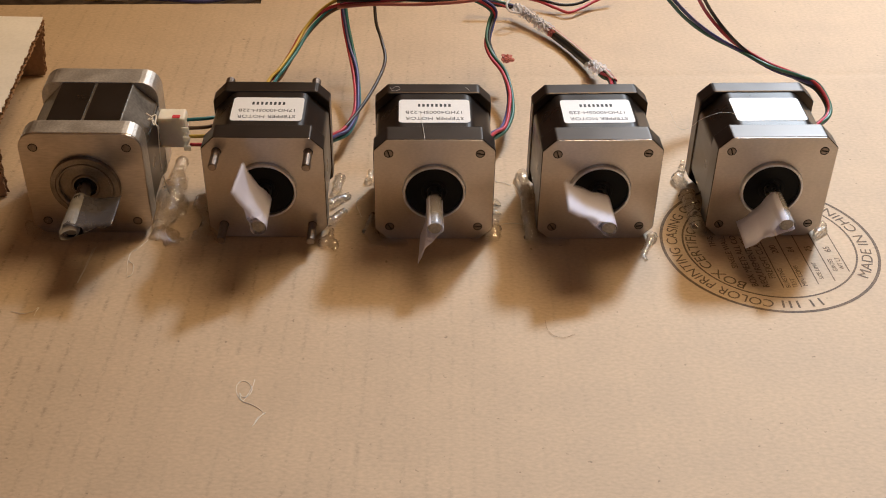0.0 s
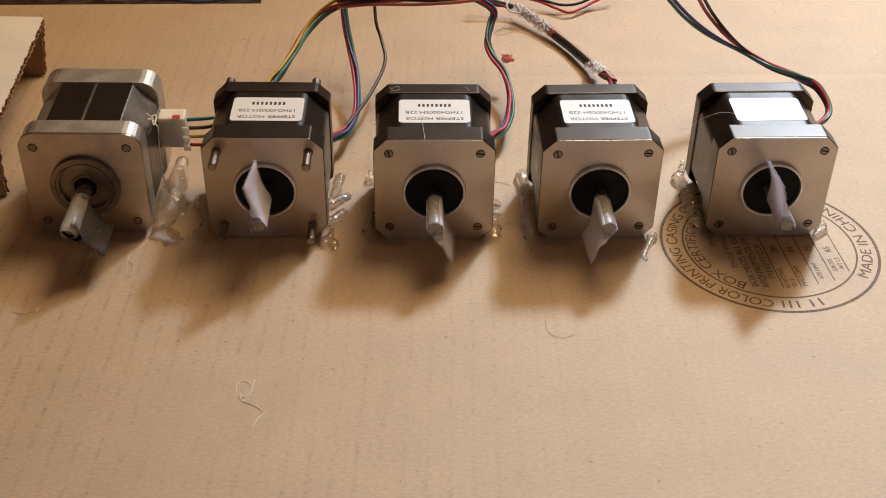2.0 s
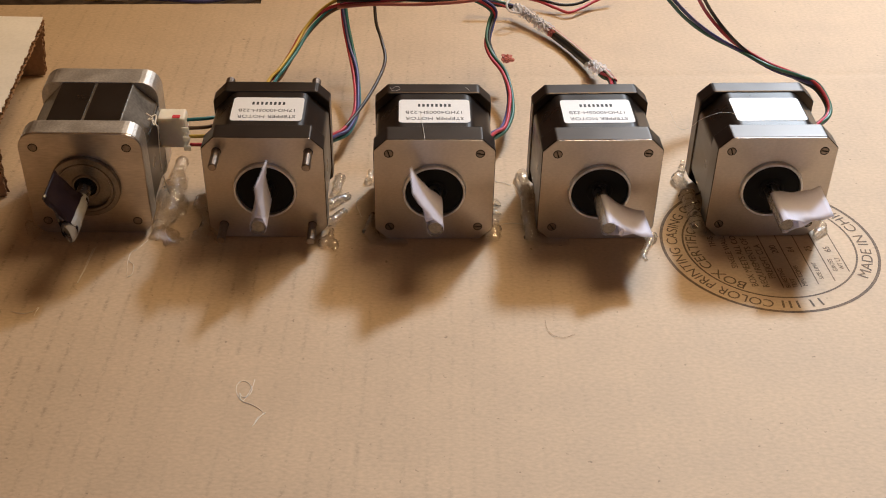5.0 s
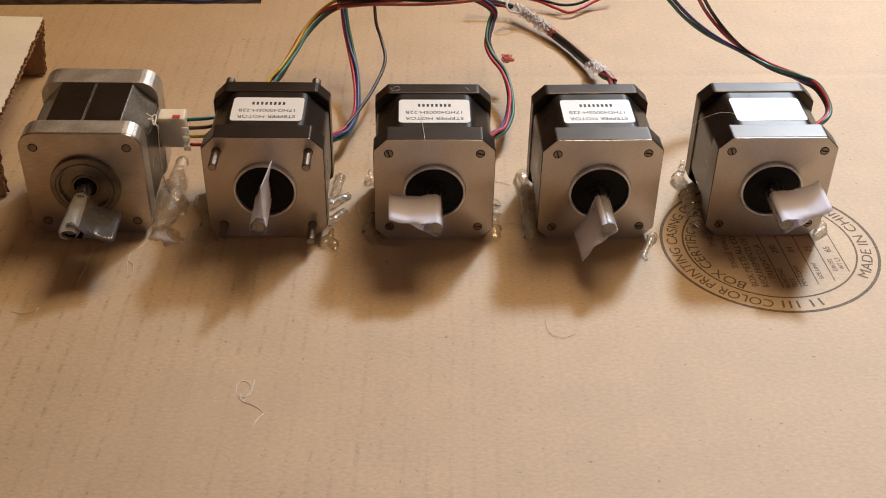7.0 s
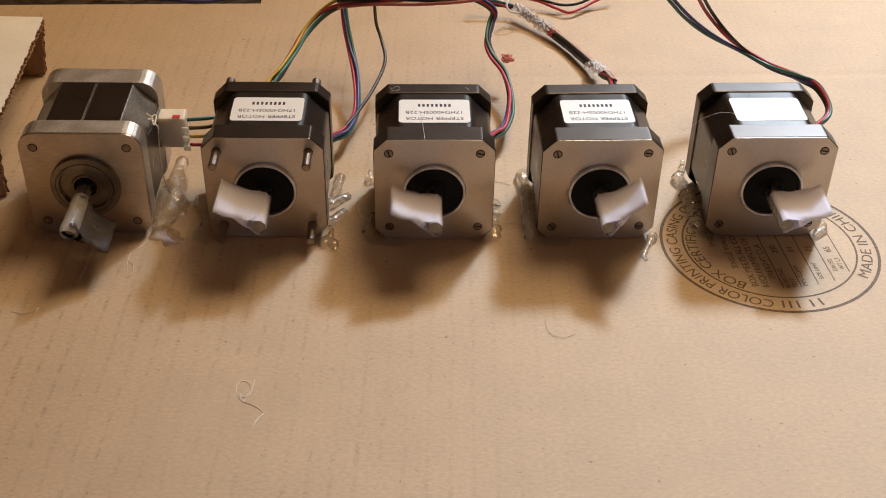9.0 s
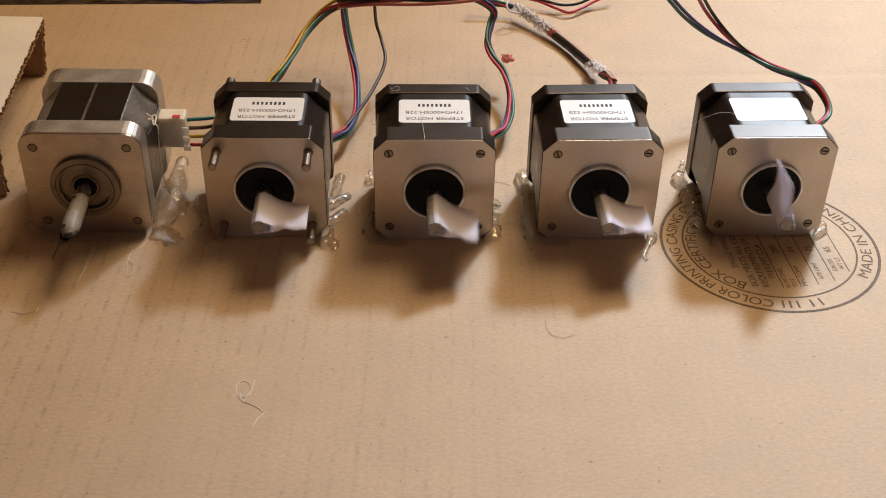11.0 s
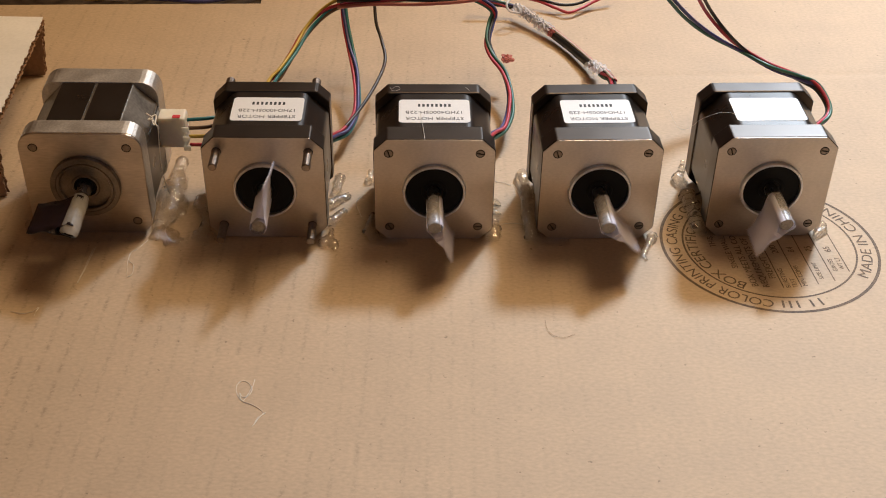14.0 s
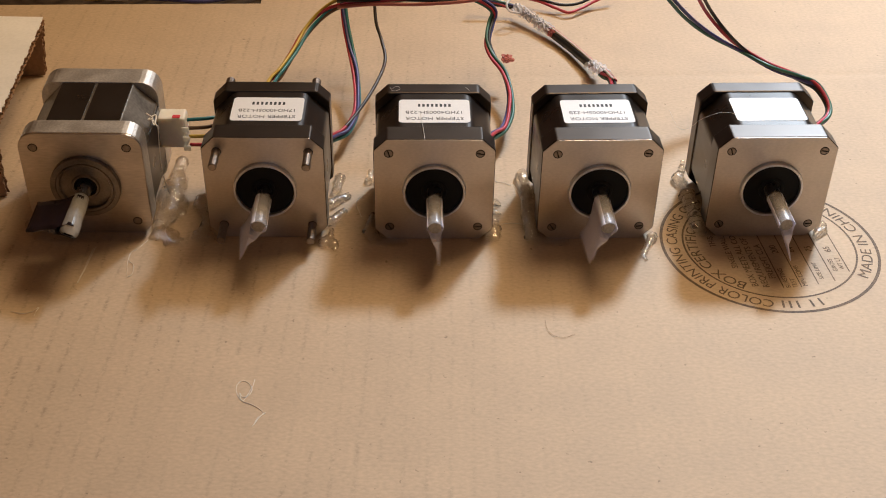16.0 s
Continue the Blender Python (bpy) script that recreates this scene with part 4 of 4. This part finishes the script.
STRING = material("glue_string", (0.85, 0.80, 0.70), 0.25)
HAIR = material("lint", (0.22, 0.13, 0.07), 0.6)
strand([(-0.0634, 0.2853, 0.00012), (-0.0619, 0.2874, 0.00012), (-0.0597, 0.2867, 0.00012), (-0.0582, 0.2836, 0.00012), (-0.0589, 0.2811, 0.00012), (-0.0605, 0.28, 0.00012), (-0.0618, 0.282, 0.00012), (-0.0606, 0.2785, 0.00012), (-0.0581, 0.2773, 0.00012), (-0.0554, 0.2756, 0.00012), (-0.0534, 0.2732, 0.00012), (-0.0549, 0.2712, 0.00012), (-0.0555, 0.2683, 0.00012)],
       0.00013, STRING, "curled pale string of hot glue on the cardboard")
strand([(-0.1106, 0.3537, 0.0003), (-0.1104, 0.349, 0.0003), (-0.1082, 0.3464, 0.0003), (-0.1075, 0.3412, 0.0003), (-0.109, 0.3392, 0.0003)],
       0.00010, STRING, "fine pale string of hot glue on the cardboard")
strand([(-0.1237, 0.3567, 0.0003), (-0.1241, 0.3499, 0.0003), (-0.1243, 0.3443, 0.0003), (-0.1249, 0.3355, 0.0003)],
       0.00010, STRING, "fine pale string of hot glue on the cardboard")
strand([(-0.135, 0.3187, 0.0003), (-0.1347, 0.322, 0.0003), (-0.136, 0.3198, 0.0003), (-0.139, 0.3185, 0.0003), (-0.1431, 0.3196, 0.0003)],
       0.00010, STRING, "fine pale string of hot glue on the cardboard")
strand([(-0.1007, 0.3737, 0.0003), (-0.1011, 0.3672, 0.0003), (-0.0985, 0.362, 0.0003), (-0.0962, 0.3603, 0.0003)],
       0.00010, STRING, "fine pale string of hot glue on the cardboard")
strand([(0.0197, 0.4043, 0.0003), (0.0227, 0.4036, 0.0003), (0.0259, 0.4013, 0.0003)],
       0.00010, STRING, "fine pale string of hot glue on the cardboard")
strand([(0.0211, 0.3753, 0.0003), (0.0251, 0.3761, 0.0003), (0.0292, 0.3755, 0.0003)],
       0.00010, STRING, "fine pale string of hot glue on the cardboard")
strand([(-0.0304, 0.3784, 0.0003), (-0.0331, 0.3878, 0.0003), (-0.0312, 0.3917, 0.0003)],
       0.00010, STRING, "fine pale string of hot glue on the cardboard")
strand([(0.0344, 0.3198, 0.0003), (0.0347, 0.3157, 0.0003), (0.0367, 0.312, 0.0003), (0.0404, 0.3112, 0.0003), (0.0439, 0.313, 0.0003)],
       0.00005, HAIR, "short dark lint hair on the cardboard")
strand([(-0.0088, 0.3819, 0.0425), (-0.0078, 0.3733, 0.0430), (-0.0073, 0.3684, 0.0430), (-0.0068, 0.3642, 0.0425)], 0.00009, STRING, "fine glue string across a motor's label")
strand([(0.0845, 0.4098, 0.0300), (0.0859, 0.3972, 0.0300), (0.0870, 0.3860, 0.0360), (0.0900, 0.3825, 0.0415), (0.0945, 0.3840, 0.0430), (0.0990, 0.3862, 0.0428), (0.1030, 0.3860, 0.0425)],
       0.00005, STRING, "fine glue string draped over the glaring motor")
strand([(-0.1065, 0.3842, 0.0395), (-0.1039, 0.3825, 0.0385), (-0.1054, 0.3814, 0.0385), (-0.1035, 0.3858, 0.0380), (-0.1030, 0.3800, 0.0370), (-0.1046, 0.3839, 0.0375), (-0.1019, 0.3805, 0.0360)],
       0.00028, STRING, "tangled pale glue string on the grey motor")
strand([(-0.1022, 0.3817, 0.0360), (-0.1024, 0.3802, 0.0280), (-0.1029, 0.3809, 0.0180), (-0.1027, 0.3838, 0.0100), (-0.1022, 0.3853, 0.0040)], 0.00020, STRING,
       "glue string hanging down the grey motor's side")


strand([(-0.0203, 0.3992, 0.0434), (-0.0196, 0.3971, 0.0434), (-0.0182, 0.3967, 0.0434), (-0.0166, 0.3981, 0.0434), (-0.0171, 0.3997, 0.0434), (-0.0185, 0.3997, 0.0434), (-0.0193, 0.3984, 0.0434)], 0.00006, STRING, "small loop of glue string on the label motor's rear cap")
strand([(0.0072, 0.4002, 0.0434), (0.0080, 0.3989, 0.0434), (0.0086, 0.3981, 0.0434)], 0.00006, STRING, "tiny scrap of glue string on the label motor's rear cap")
strand([(0.0262, 0.4000, 0.0020), (0.0278, 0.3953, 0.0020), (0.0289, 0.3899, 0.0020)], 0.00010, STRING, "fine stray glue string by the glue bead")
strand([(-0.0580, 0.2883, 0.00010), (-0.0582, 0.2852, 0.00010), (-0.0592, 0.2816, 0.00010), (-0.0603, 0.2785, 0.00010), (-0.0620, 0.2805, 0.00010), (-0.0632, 0.2840, 0.00010), (-0.0626, 0.2871, 0.00010), (-0.0609, 0.2877, 0.00010)], 0.00010, STRING, "second loose end of the curled glue string")
strand([(-0.0527, 0.2735, 0.00010), (-0.0542, 0.2717, 0.00010), (-0.0553, 0.2693, 0.00010), (-0.0560, 0.2676, 0.00010)], 0.00016, STRING, "frayed tip of the curled glue string")
strand([(-0.1245, 0.3560, 0.00010), (-0.1247, 0.3486, 0.00010), (-0.1248, 0.3433, 0.00010), (-0.1253, 0.3355, 0.00010)], 0.00010, STRING, "bright glue thread by the grey motor's shadow")
strand([(-0.1344, 0.3223, 0.00010), (-0.1349, 0.3198, 0.00010), (-0.1350, 0.3175, 0.00010)], 0.00010, STRING, "short bright glue thread on the cardboard")
strand([(-0.1062, 0.3617, 0.00010), (-0.1085, 0.3565, 0.00010), (-0.1106, 0.3540, 0.00010), (-0.1107, 0.3490, 0.00010), (-0.1094, 0.3411, 0.00010)], 0.00009, STRING, "long glue thread pulled out from the puddle")


# ---- what moves: the five shafts with their flags ----
def turn(shaft, rows):
    """Rows of (seconds, degrees seen from the front, anticlockwise); always turning on, never back more than a little."""
    out, total, last = [], None, None
    for t, a in rows:
        if total is None:
            total = a
        else:
            step = (a - total) % 360
            if step > 345:
                step -= 360
            step += 360 * (t - last > 1.0 and extra_turns(shaft))
            n = max(1, math.ceil(step / 30)) if t - last > 1.0 else (3 if step > 25 else 1)
            for k in range(1, n):
                out.append((last + (t - last) * k / n, total + step * k / n))
            total += step
        out.append((t, total))
        last = t
    return [(t, pose(0, 0, CZ, 0, -a, 0)) for t, a in out]


TURNS = {}


def extra_turns(shaft):
    return TURNS.get(shaft.name, [0]).pop(0)


def motions():
    TURNS[shaft_a.name] = [1, 0]
    TURNS[shaft_b.name] = [1, 1]
    TURNS[shaft_c.name] = [1, 4]
    TURNS[shaft_d.name] = [1, 2]
    TURNS[shaft_e.name] = [1, 2]
    walk(shaft_a, turn(shaft_a, [
        (0, 4), (0.1, 10), (0.2, 20), (0.3, 40), (0.4, 58), (0.5, 75), (0.6, 88), (0.7, 105), (0.8, 125), (0.9, 145), (1, 160),
        (1.1, 180), (1.2, 195), (1.3, 207), (1.4, 222), (1.5, 238), (1.6, 250), (1.7, 262), (1.8, 275), (1.9, 288), (2, 307), (2.1, 322),
        (2.2, 333), (2.3, 340), (2.4, 0), (2.5, 32), (2.6, 58), (2.7, 80), (2.8, 95), (2.9, 120), (3, 150), (3.1, 170), (3.2, 195),
        (3.3, 212), (3.4, 230), (3.5, 245), (3.6, 260), (3.7, 270), (3.8, 276), (3.9, 281), (4, 285), (4.1, 310), (4.2, 333), (6.3, 333),
        (6.4, 333), (6.5, 333), (6.6, 333), (6.7, 333), (6.8, 333), (6.9, 333), (7, 335), (7.1, 350), (7.2, 5), (7.3, 30), (7.4, 45),
        (7.5, 58), (7.6, 75), (7.7, 90), (7.8, 105), (7.9, 120), (8, 135), (8.1, 150), (8.2, 162), (8.3, 172), (8.4, 182), (8.5, 194),
        (8.6, 225), (8.7, 245), (8.8, 270), (8.9, 290), (9, 313), (9.1, 335), (9.2, 355), (11.3, 272), (11.4, 278), (11.5, 284), (11.6, 290),
        (11.7, 295), (11.8, 302), (11.9, 320), (12, 336), (12.1, 350), (12.2, 10), (12.3, 35), (12.4, 55), (12.5, 78), (12.6, 100), (12.7, 120),
        (12.8, 130), (12.9, 134), (13, 135), (13.1, 135), (13.2, 135), (13.3, 135), (13.4, 135), (13.5, 135), (13.6, 140), (13.7, 148), (13.8, 160),
        (13.9, 170), (14, 179), (14.1, 195), (14.2, 212), (14.3, 228), (14.4, 240), (14.5, 255), (14.6, 275), (14.7, 295), (14.8, 315), (14.9, 335),
        (15, 356), (15.1, 5), (15.2, 20), (15.3, 35), (15.4, 55), (15.5, 75), (15.6, 92), (15.7, 115), (15.8, 145), (15.9, 160), (16, 176),
    ]))
    walk(shaft_b, turn(shaft_b, [
        (0, 113), (0.1, 145), (0.2, 175), (0.3, 215), (0.4, 245), (0.5, 282), (0.6, 300), (0.7, 310), (0.8, 318), (0.9, 345), (1, 29),
        (1.1, 80), (1.2, 130), (1.3, 178), (1.4, 225), (1.5, 268), (1.6, 300), (1.7, 335), (1.8, 15), (1.9, 60), (2, 97), (2.1, 135),
        (2.2, 175), (2.3, 210), (2.4, 232), (2.5, 236), (2.6, 248), (2.7, 275), (2.8, 310), (2.9, 340), (3, 20), (3.1, 60), (3.2, 97),
        (3.3, 135), (3.4, 172), (3.5, 207), (3.6, 232), (3.7, 235), (3.8, 235), (3.9, 235), (4, 235), (4.1, 235), (4.2, 235), (6.3, 60),
        (6.4, 72), (6.5, 77), (6.6, 77), (6.7, 77), (6.8, 77), (6.9, 77), (7, 77), (7.1, 77), (7.2, 78), (7.3, 105), (7.4, 130),
        (7.5, 148), (7.6, 172), (7.7, 195), (7.8, 222), (7.9, 238), (8, 252), (8.1, 277), (8.2, 302), (8.3, 330), (8.4, 348), (8.5, 23),
        (8.6, 55), (8.7, 82), (8.8, 103), (8.9, 128), (9, 151), (9.1, 178), (9.2, 205), (11.3, 80), (11.4, 120), (11.5, 149), (11.6, 187),
        (11.7, 225), (11.8, 258), (11.9, 285), (12, 313), (12.1, 345), (12.2, 27), (12.3, 78), (12.4, 115), (12.5, 151), (12.6, 183), (12.7, 220),
        (12.8, 252), (12.9, 272), (13, 294), (13.1, 315), (13.2, 325), (13.3, 327), (13.4, 328), (13.5, 329), (13.6, 331), (13.7, 345), (13.8, 15),
        (13.9, 50), (14, 74), (14.1, 97), (14.2, 125), (14.3, 145), (14.4, 163), (14.5, 178), (14.6, 212), (14.7, 238), (14.8, 262), (14.9, 285),
        (15, 314), (15.1, 335), (15.2, 350), (15.3, 25), (15.4, 60), (15.5, 97), (15.6, 130), (15.7, 160), (15.8, 185), (15.9, 212), (16, 236),
    ]))
    walk(shaft_c, turn(shaft_c, [
        (0, 248), (0.1, 248), (0.2, 248), (0.3, 248), (0.4, 248), (0.5, 248), (0.6, 248), (0.7, 249), (0.8, 275), (0.9, 330), (1, 18),
        (1.1, 85), (1.2, 150), (1.3, 215), (1.4, 270), (1.5, 330), (1.6, 5), (1.7, 87), (1.8, 165), (1.9, 250), (2, 291), (2.1, 355),
        (2.2, 45), (2.3, 95), (2.4, 130), (2.5, 132), (2.6, 155), (2.7, 205), (2.8, 240), (2.9, 280), (3, 332), (3.1, 15), (3.2, 50),
        (3.3, 110), (3.4, 168), (3.5, 225), (3.6, 247), (3.7, 248), (3.8, 248), (3.9, 248), (4, 248), (4.1, 248), (4.2, 248), (6.3, 125),
        (6.4, 160), (6.5, 165), (6.6, 165), (6.7, 165), (6.8, 165), (6.9, 165), (7, 166), (7.1, 166), (7.2, 175), (7.3, 277), (7.4, 330),
        (7.5, 57), (7.6, 142), (7.7, 225), (7.8, 305), (7.9, 5), (8, 61), (8.1, 160), (8.2, 235), (8.3, 320), (8.4, 40), (8.5, 132),
        (8.6, 215), (8.7, 300), (8.8, 355), (8.9, 65), (9, 155), (9.1, 235), (9.2, 315), (11.3, 215), (11.4, 300), (11.5, 17), (11.6, 105),
        (11.7, 200), (11.8, 275), (11.9, 350), (12, 48), (12.1, 140), (12.2, 222), (12.3, 310), (12.4, 10), (12.5, 98), (12.6, 165), (12.7, 228),
        (12.8, 272), (12.9, 325), (13, 10), (13.1, 60), (13.2, 93), (13.3, 94), (13.4, 94), (13.5, 94), (13.6, 108), (13.7, 170), (13.8, 218),
        (13.9, 262), (14, 291), (14.1, 335), (14.2, 15), (14.3, 75), (14.4, 105), (14.5, 166), (14.6, 215), (14.7, 270), (14.8, 305), (14.9, 0),
        (15, 60), (15.1, 115), (15.2, 155), (15.3, 225), (15.4, 275), (15.5, 335), (15.6, 35), (15.7, 105), (15.8, 180), (15.9, 235), (16, 274),
    ]))
    walk(shaft_d, turn(shaft_d, [
        (0, 147), (0.1, 205), (0.2, 265), (0.3, 318), (0.4, 0), (0.5, 60), (0.6, 125), (0.7, 195), (0.8, 262), (0.9, 310), (1, 20),
        (1.1, 70), (1.2, 155), (1.3, 215), (1.4, 280), (1.5, 336), (1.6, 0), (1.7, 65), (1.8, 155), (1.9, 215), (2, 248), (2.1, 255),
        (2.2, 285), (2.3, 340), (2.4, 55), (2.5, 150), (2.6, 215), (2.7, 295), (2.8, 340), (2.9, 45), (3, 147), (3.1, 220), (3.2, 275),
        (3.3, 340), (3.4, 60), (3.5, 158), (3.6, 193), (3.7, 195), (3.8, 195), (3.9, 195), (4, 195), (4.1, 195), (4.2, 195), (6.3, 215),
        (6.4, 233), (6.5, 235), (6.6, 235), (6.7, 235), (6.8, 235), (6.9, 235), (7, 236), (7.1, 236), (7.2, 245), (7.3, 300), (7.4, 330),
        (7.5, 31), (7.6, 70), (7.7, 130), (7.8, 170), (7.9, 215), (8, 250), (8.1, 305), (8.2, 350), (8.3, 30), (8.4, 110), (8.5, 161),
        (8.6, 210), (8.7, 270), (8.8, 295), (8.9, 340), (9, 36), (9.1, 90), (9.2, 150), (11.3, 135), (11.4, 165), (11.5, 228), (11.6, 285),
        (11.7, 330), (11.8, 15), (11.9, 65), (12, 113), (12.1, 172), (12.2, 215), (12.3, 275), (12.4, 315), (12.5, 3), (12.6, 45), (12.7, 125),
        (12.8, 190), (12.9, 245), (13, 314), (13.1, 10), (13.2, 40), (13.3, 48), (13.4, 48), (13.5, 48), (13.6, 60), (13.7, 125), (13.8, 195),
        (13.9, 260), (14, 313), (14.1, 5), (14.2, 70), (14.3, 150), (14.4, 195), (14.5, 248), (14.6, 315), (14.7, 25), (14.8, 110), (14.9, 180),
        (15, 250), (15.1, 325), (15.2, 0), (15.3, 75), (15.4, 180), (15.5, 250), (15.6, 330), (15.7, 50), (15.8, 125), (15.9, 210), (16, 246),
    ]))
    walk(shaft_e, turn(shaft_e, [
        (0, 217), (0.1, 217), (0.2, 217), (0.3, 217), (0.4, 232), (0.5, 268), (0.6, 320), (0.7, 5), (0.8, 35), (0.9, 70), (1, 112),
        (1.1, 160), (1.2, 195), (1.3, 225), (1.4, 262), (1.5, 300), (1.6, 325), (1.7, 0), (1.8, 30), (1.9, 75), (2, 103), (2.1, 150),
        (2.2, 180), (2.3, 205), (2.4, 217), (2.5, 218), (2.6, 235), (2.7, 260), (2.8, 295), (2.9, 335), (3, 21), (3.1, 50), (3.2, 80),
        (3.3, 130), (3.4, 172), (3.5, 208), (3.6, 216), (3.7, 218), (3.8, 218), (3.9, 218), (4, 218), (4.1, 218), (4.2, 218), (6.3, 255),
        (6.4, 256), (6.5, 256), (6.6, 256), (6.7, 257), (6.8, 290), (6.9, 330), (7, 21), (7.1, 50), (7.2, 85), (7.3, 140), (7.4, 180),
        (7.5, 215), (7.6, 250), (7.7, 285), (7.8, 330), (7.9, 10), (8, 44), (8.1, 75), (8.2, 110), (8.3, 155), (8.4, 190), (8.5, 215),
        (8.6, 240), (8.7, 275), (8.8, 305), (8.9, 335), (9, 15), (9.1, 35), (9.2, 60), (11.3, 225), (11.4, 285), (11.5, 335), (11.6, 355),
        (11.7, 45), (11.8, 85), (11.9, 155), (12, 200), (12.1, 240), (12.2, 257), (12.3, 260), (12.4, 260), (12.5, 260), (12.6, 260), (12.7, 260),
        (12.8, 260), (12.9, 260), (13, 260), (13.1, 260), (13.2, 270), (13.3, 335), (13.4, 5), (13.5, 61), (13.6, 85), (13.7, 155), (13.8, 185),
        (13.9, 215), (14, 238), (14.1, 285), (14.2, 325), (14.3, 5), (14.4, 35), (14.5, 67), (14.6, 110), (14.7, 155), (14.8, 190), (14.9, 215),
        (15, 235), (15.1, 260), (15.2, 278), (15.3, 284), (15.4, 284), (15.5, 284), (15.6, 284), (15.7, 284), (15.8, 284), (15.9, 284), (16, 284),
    ]))

motions()
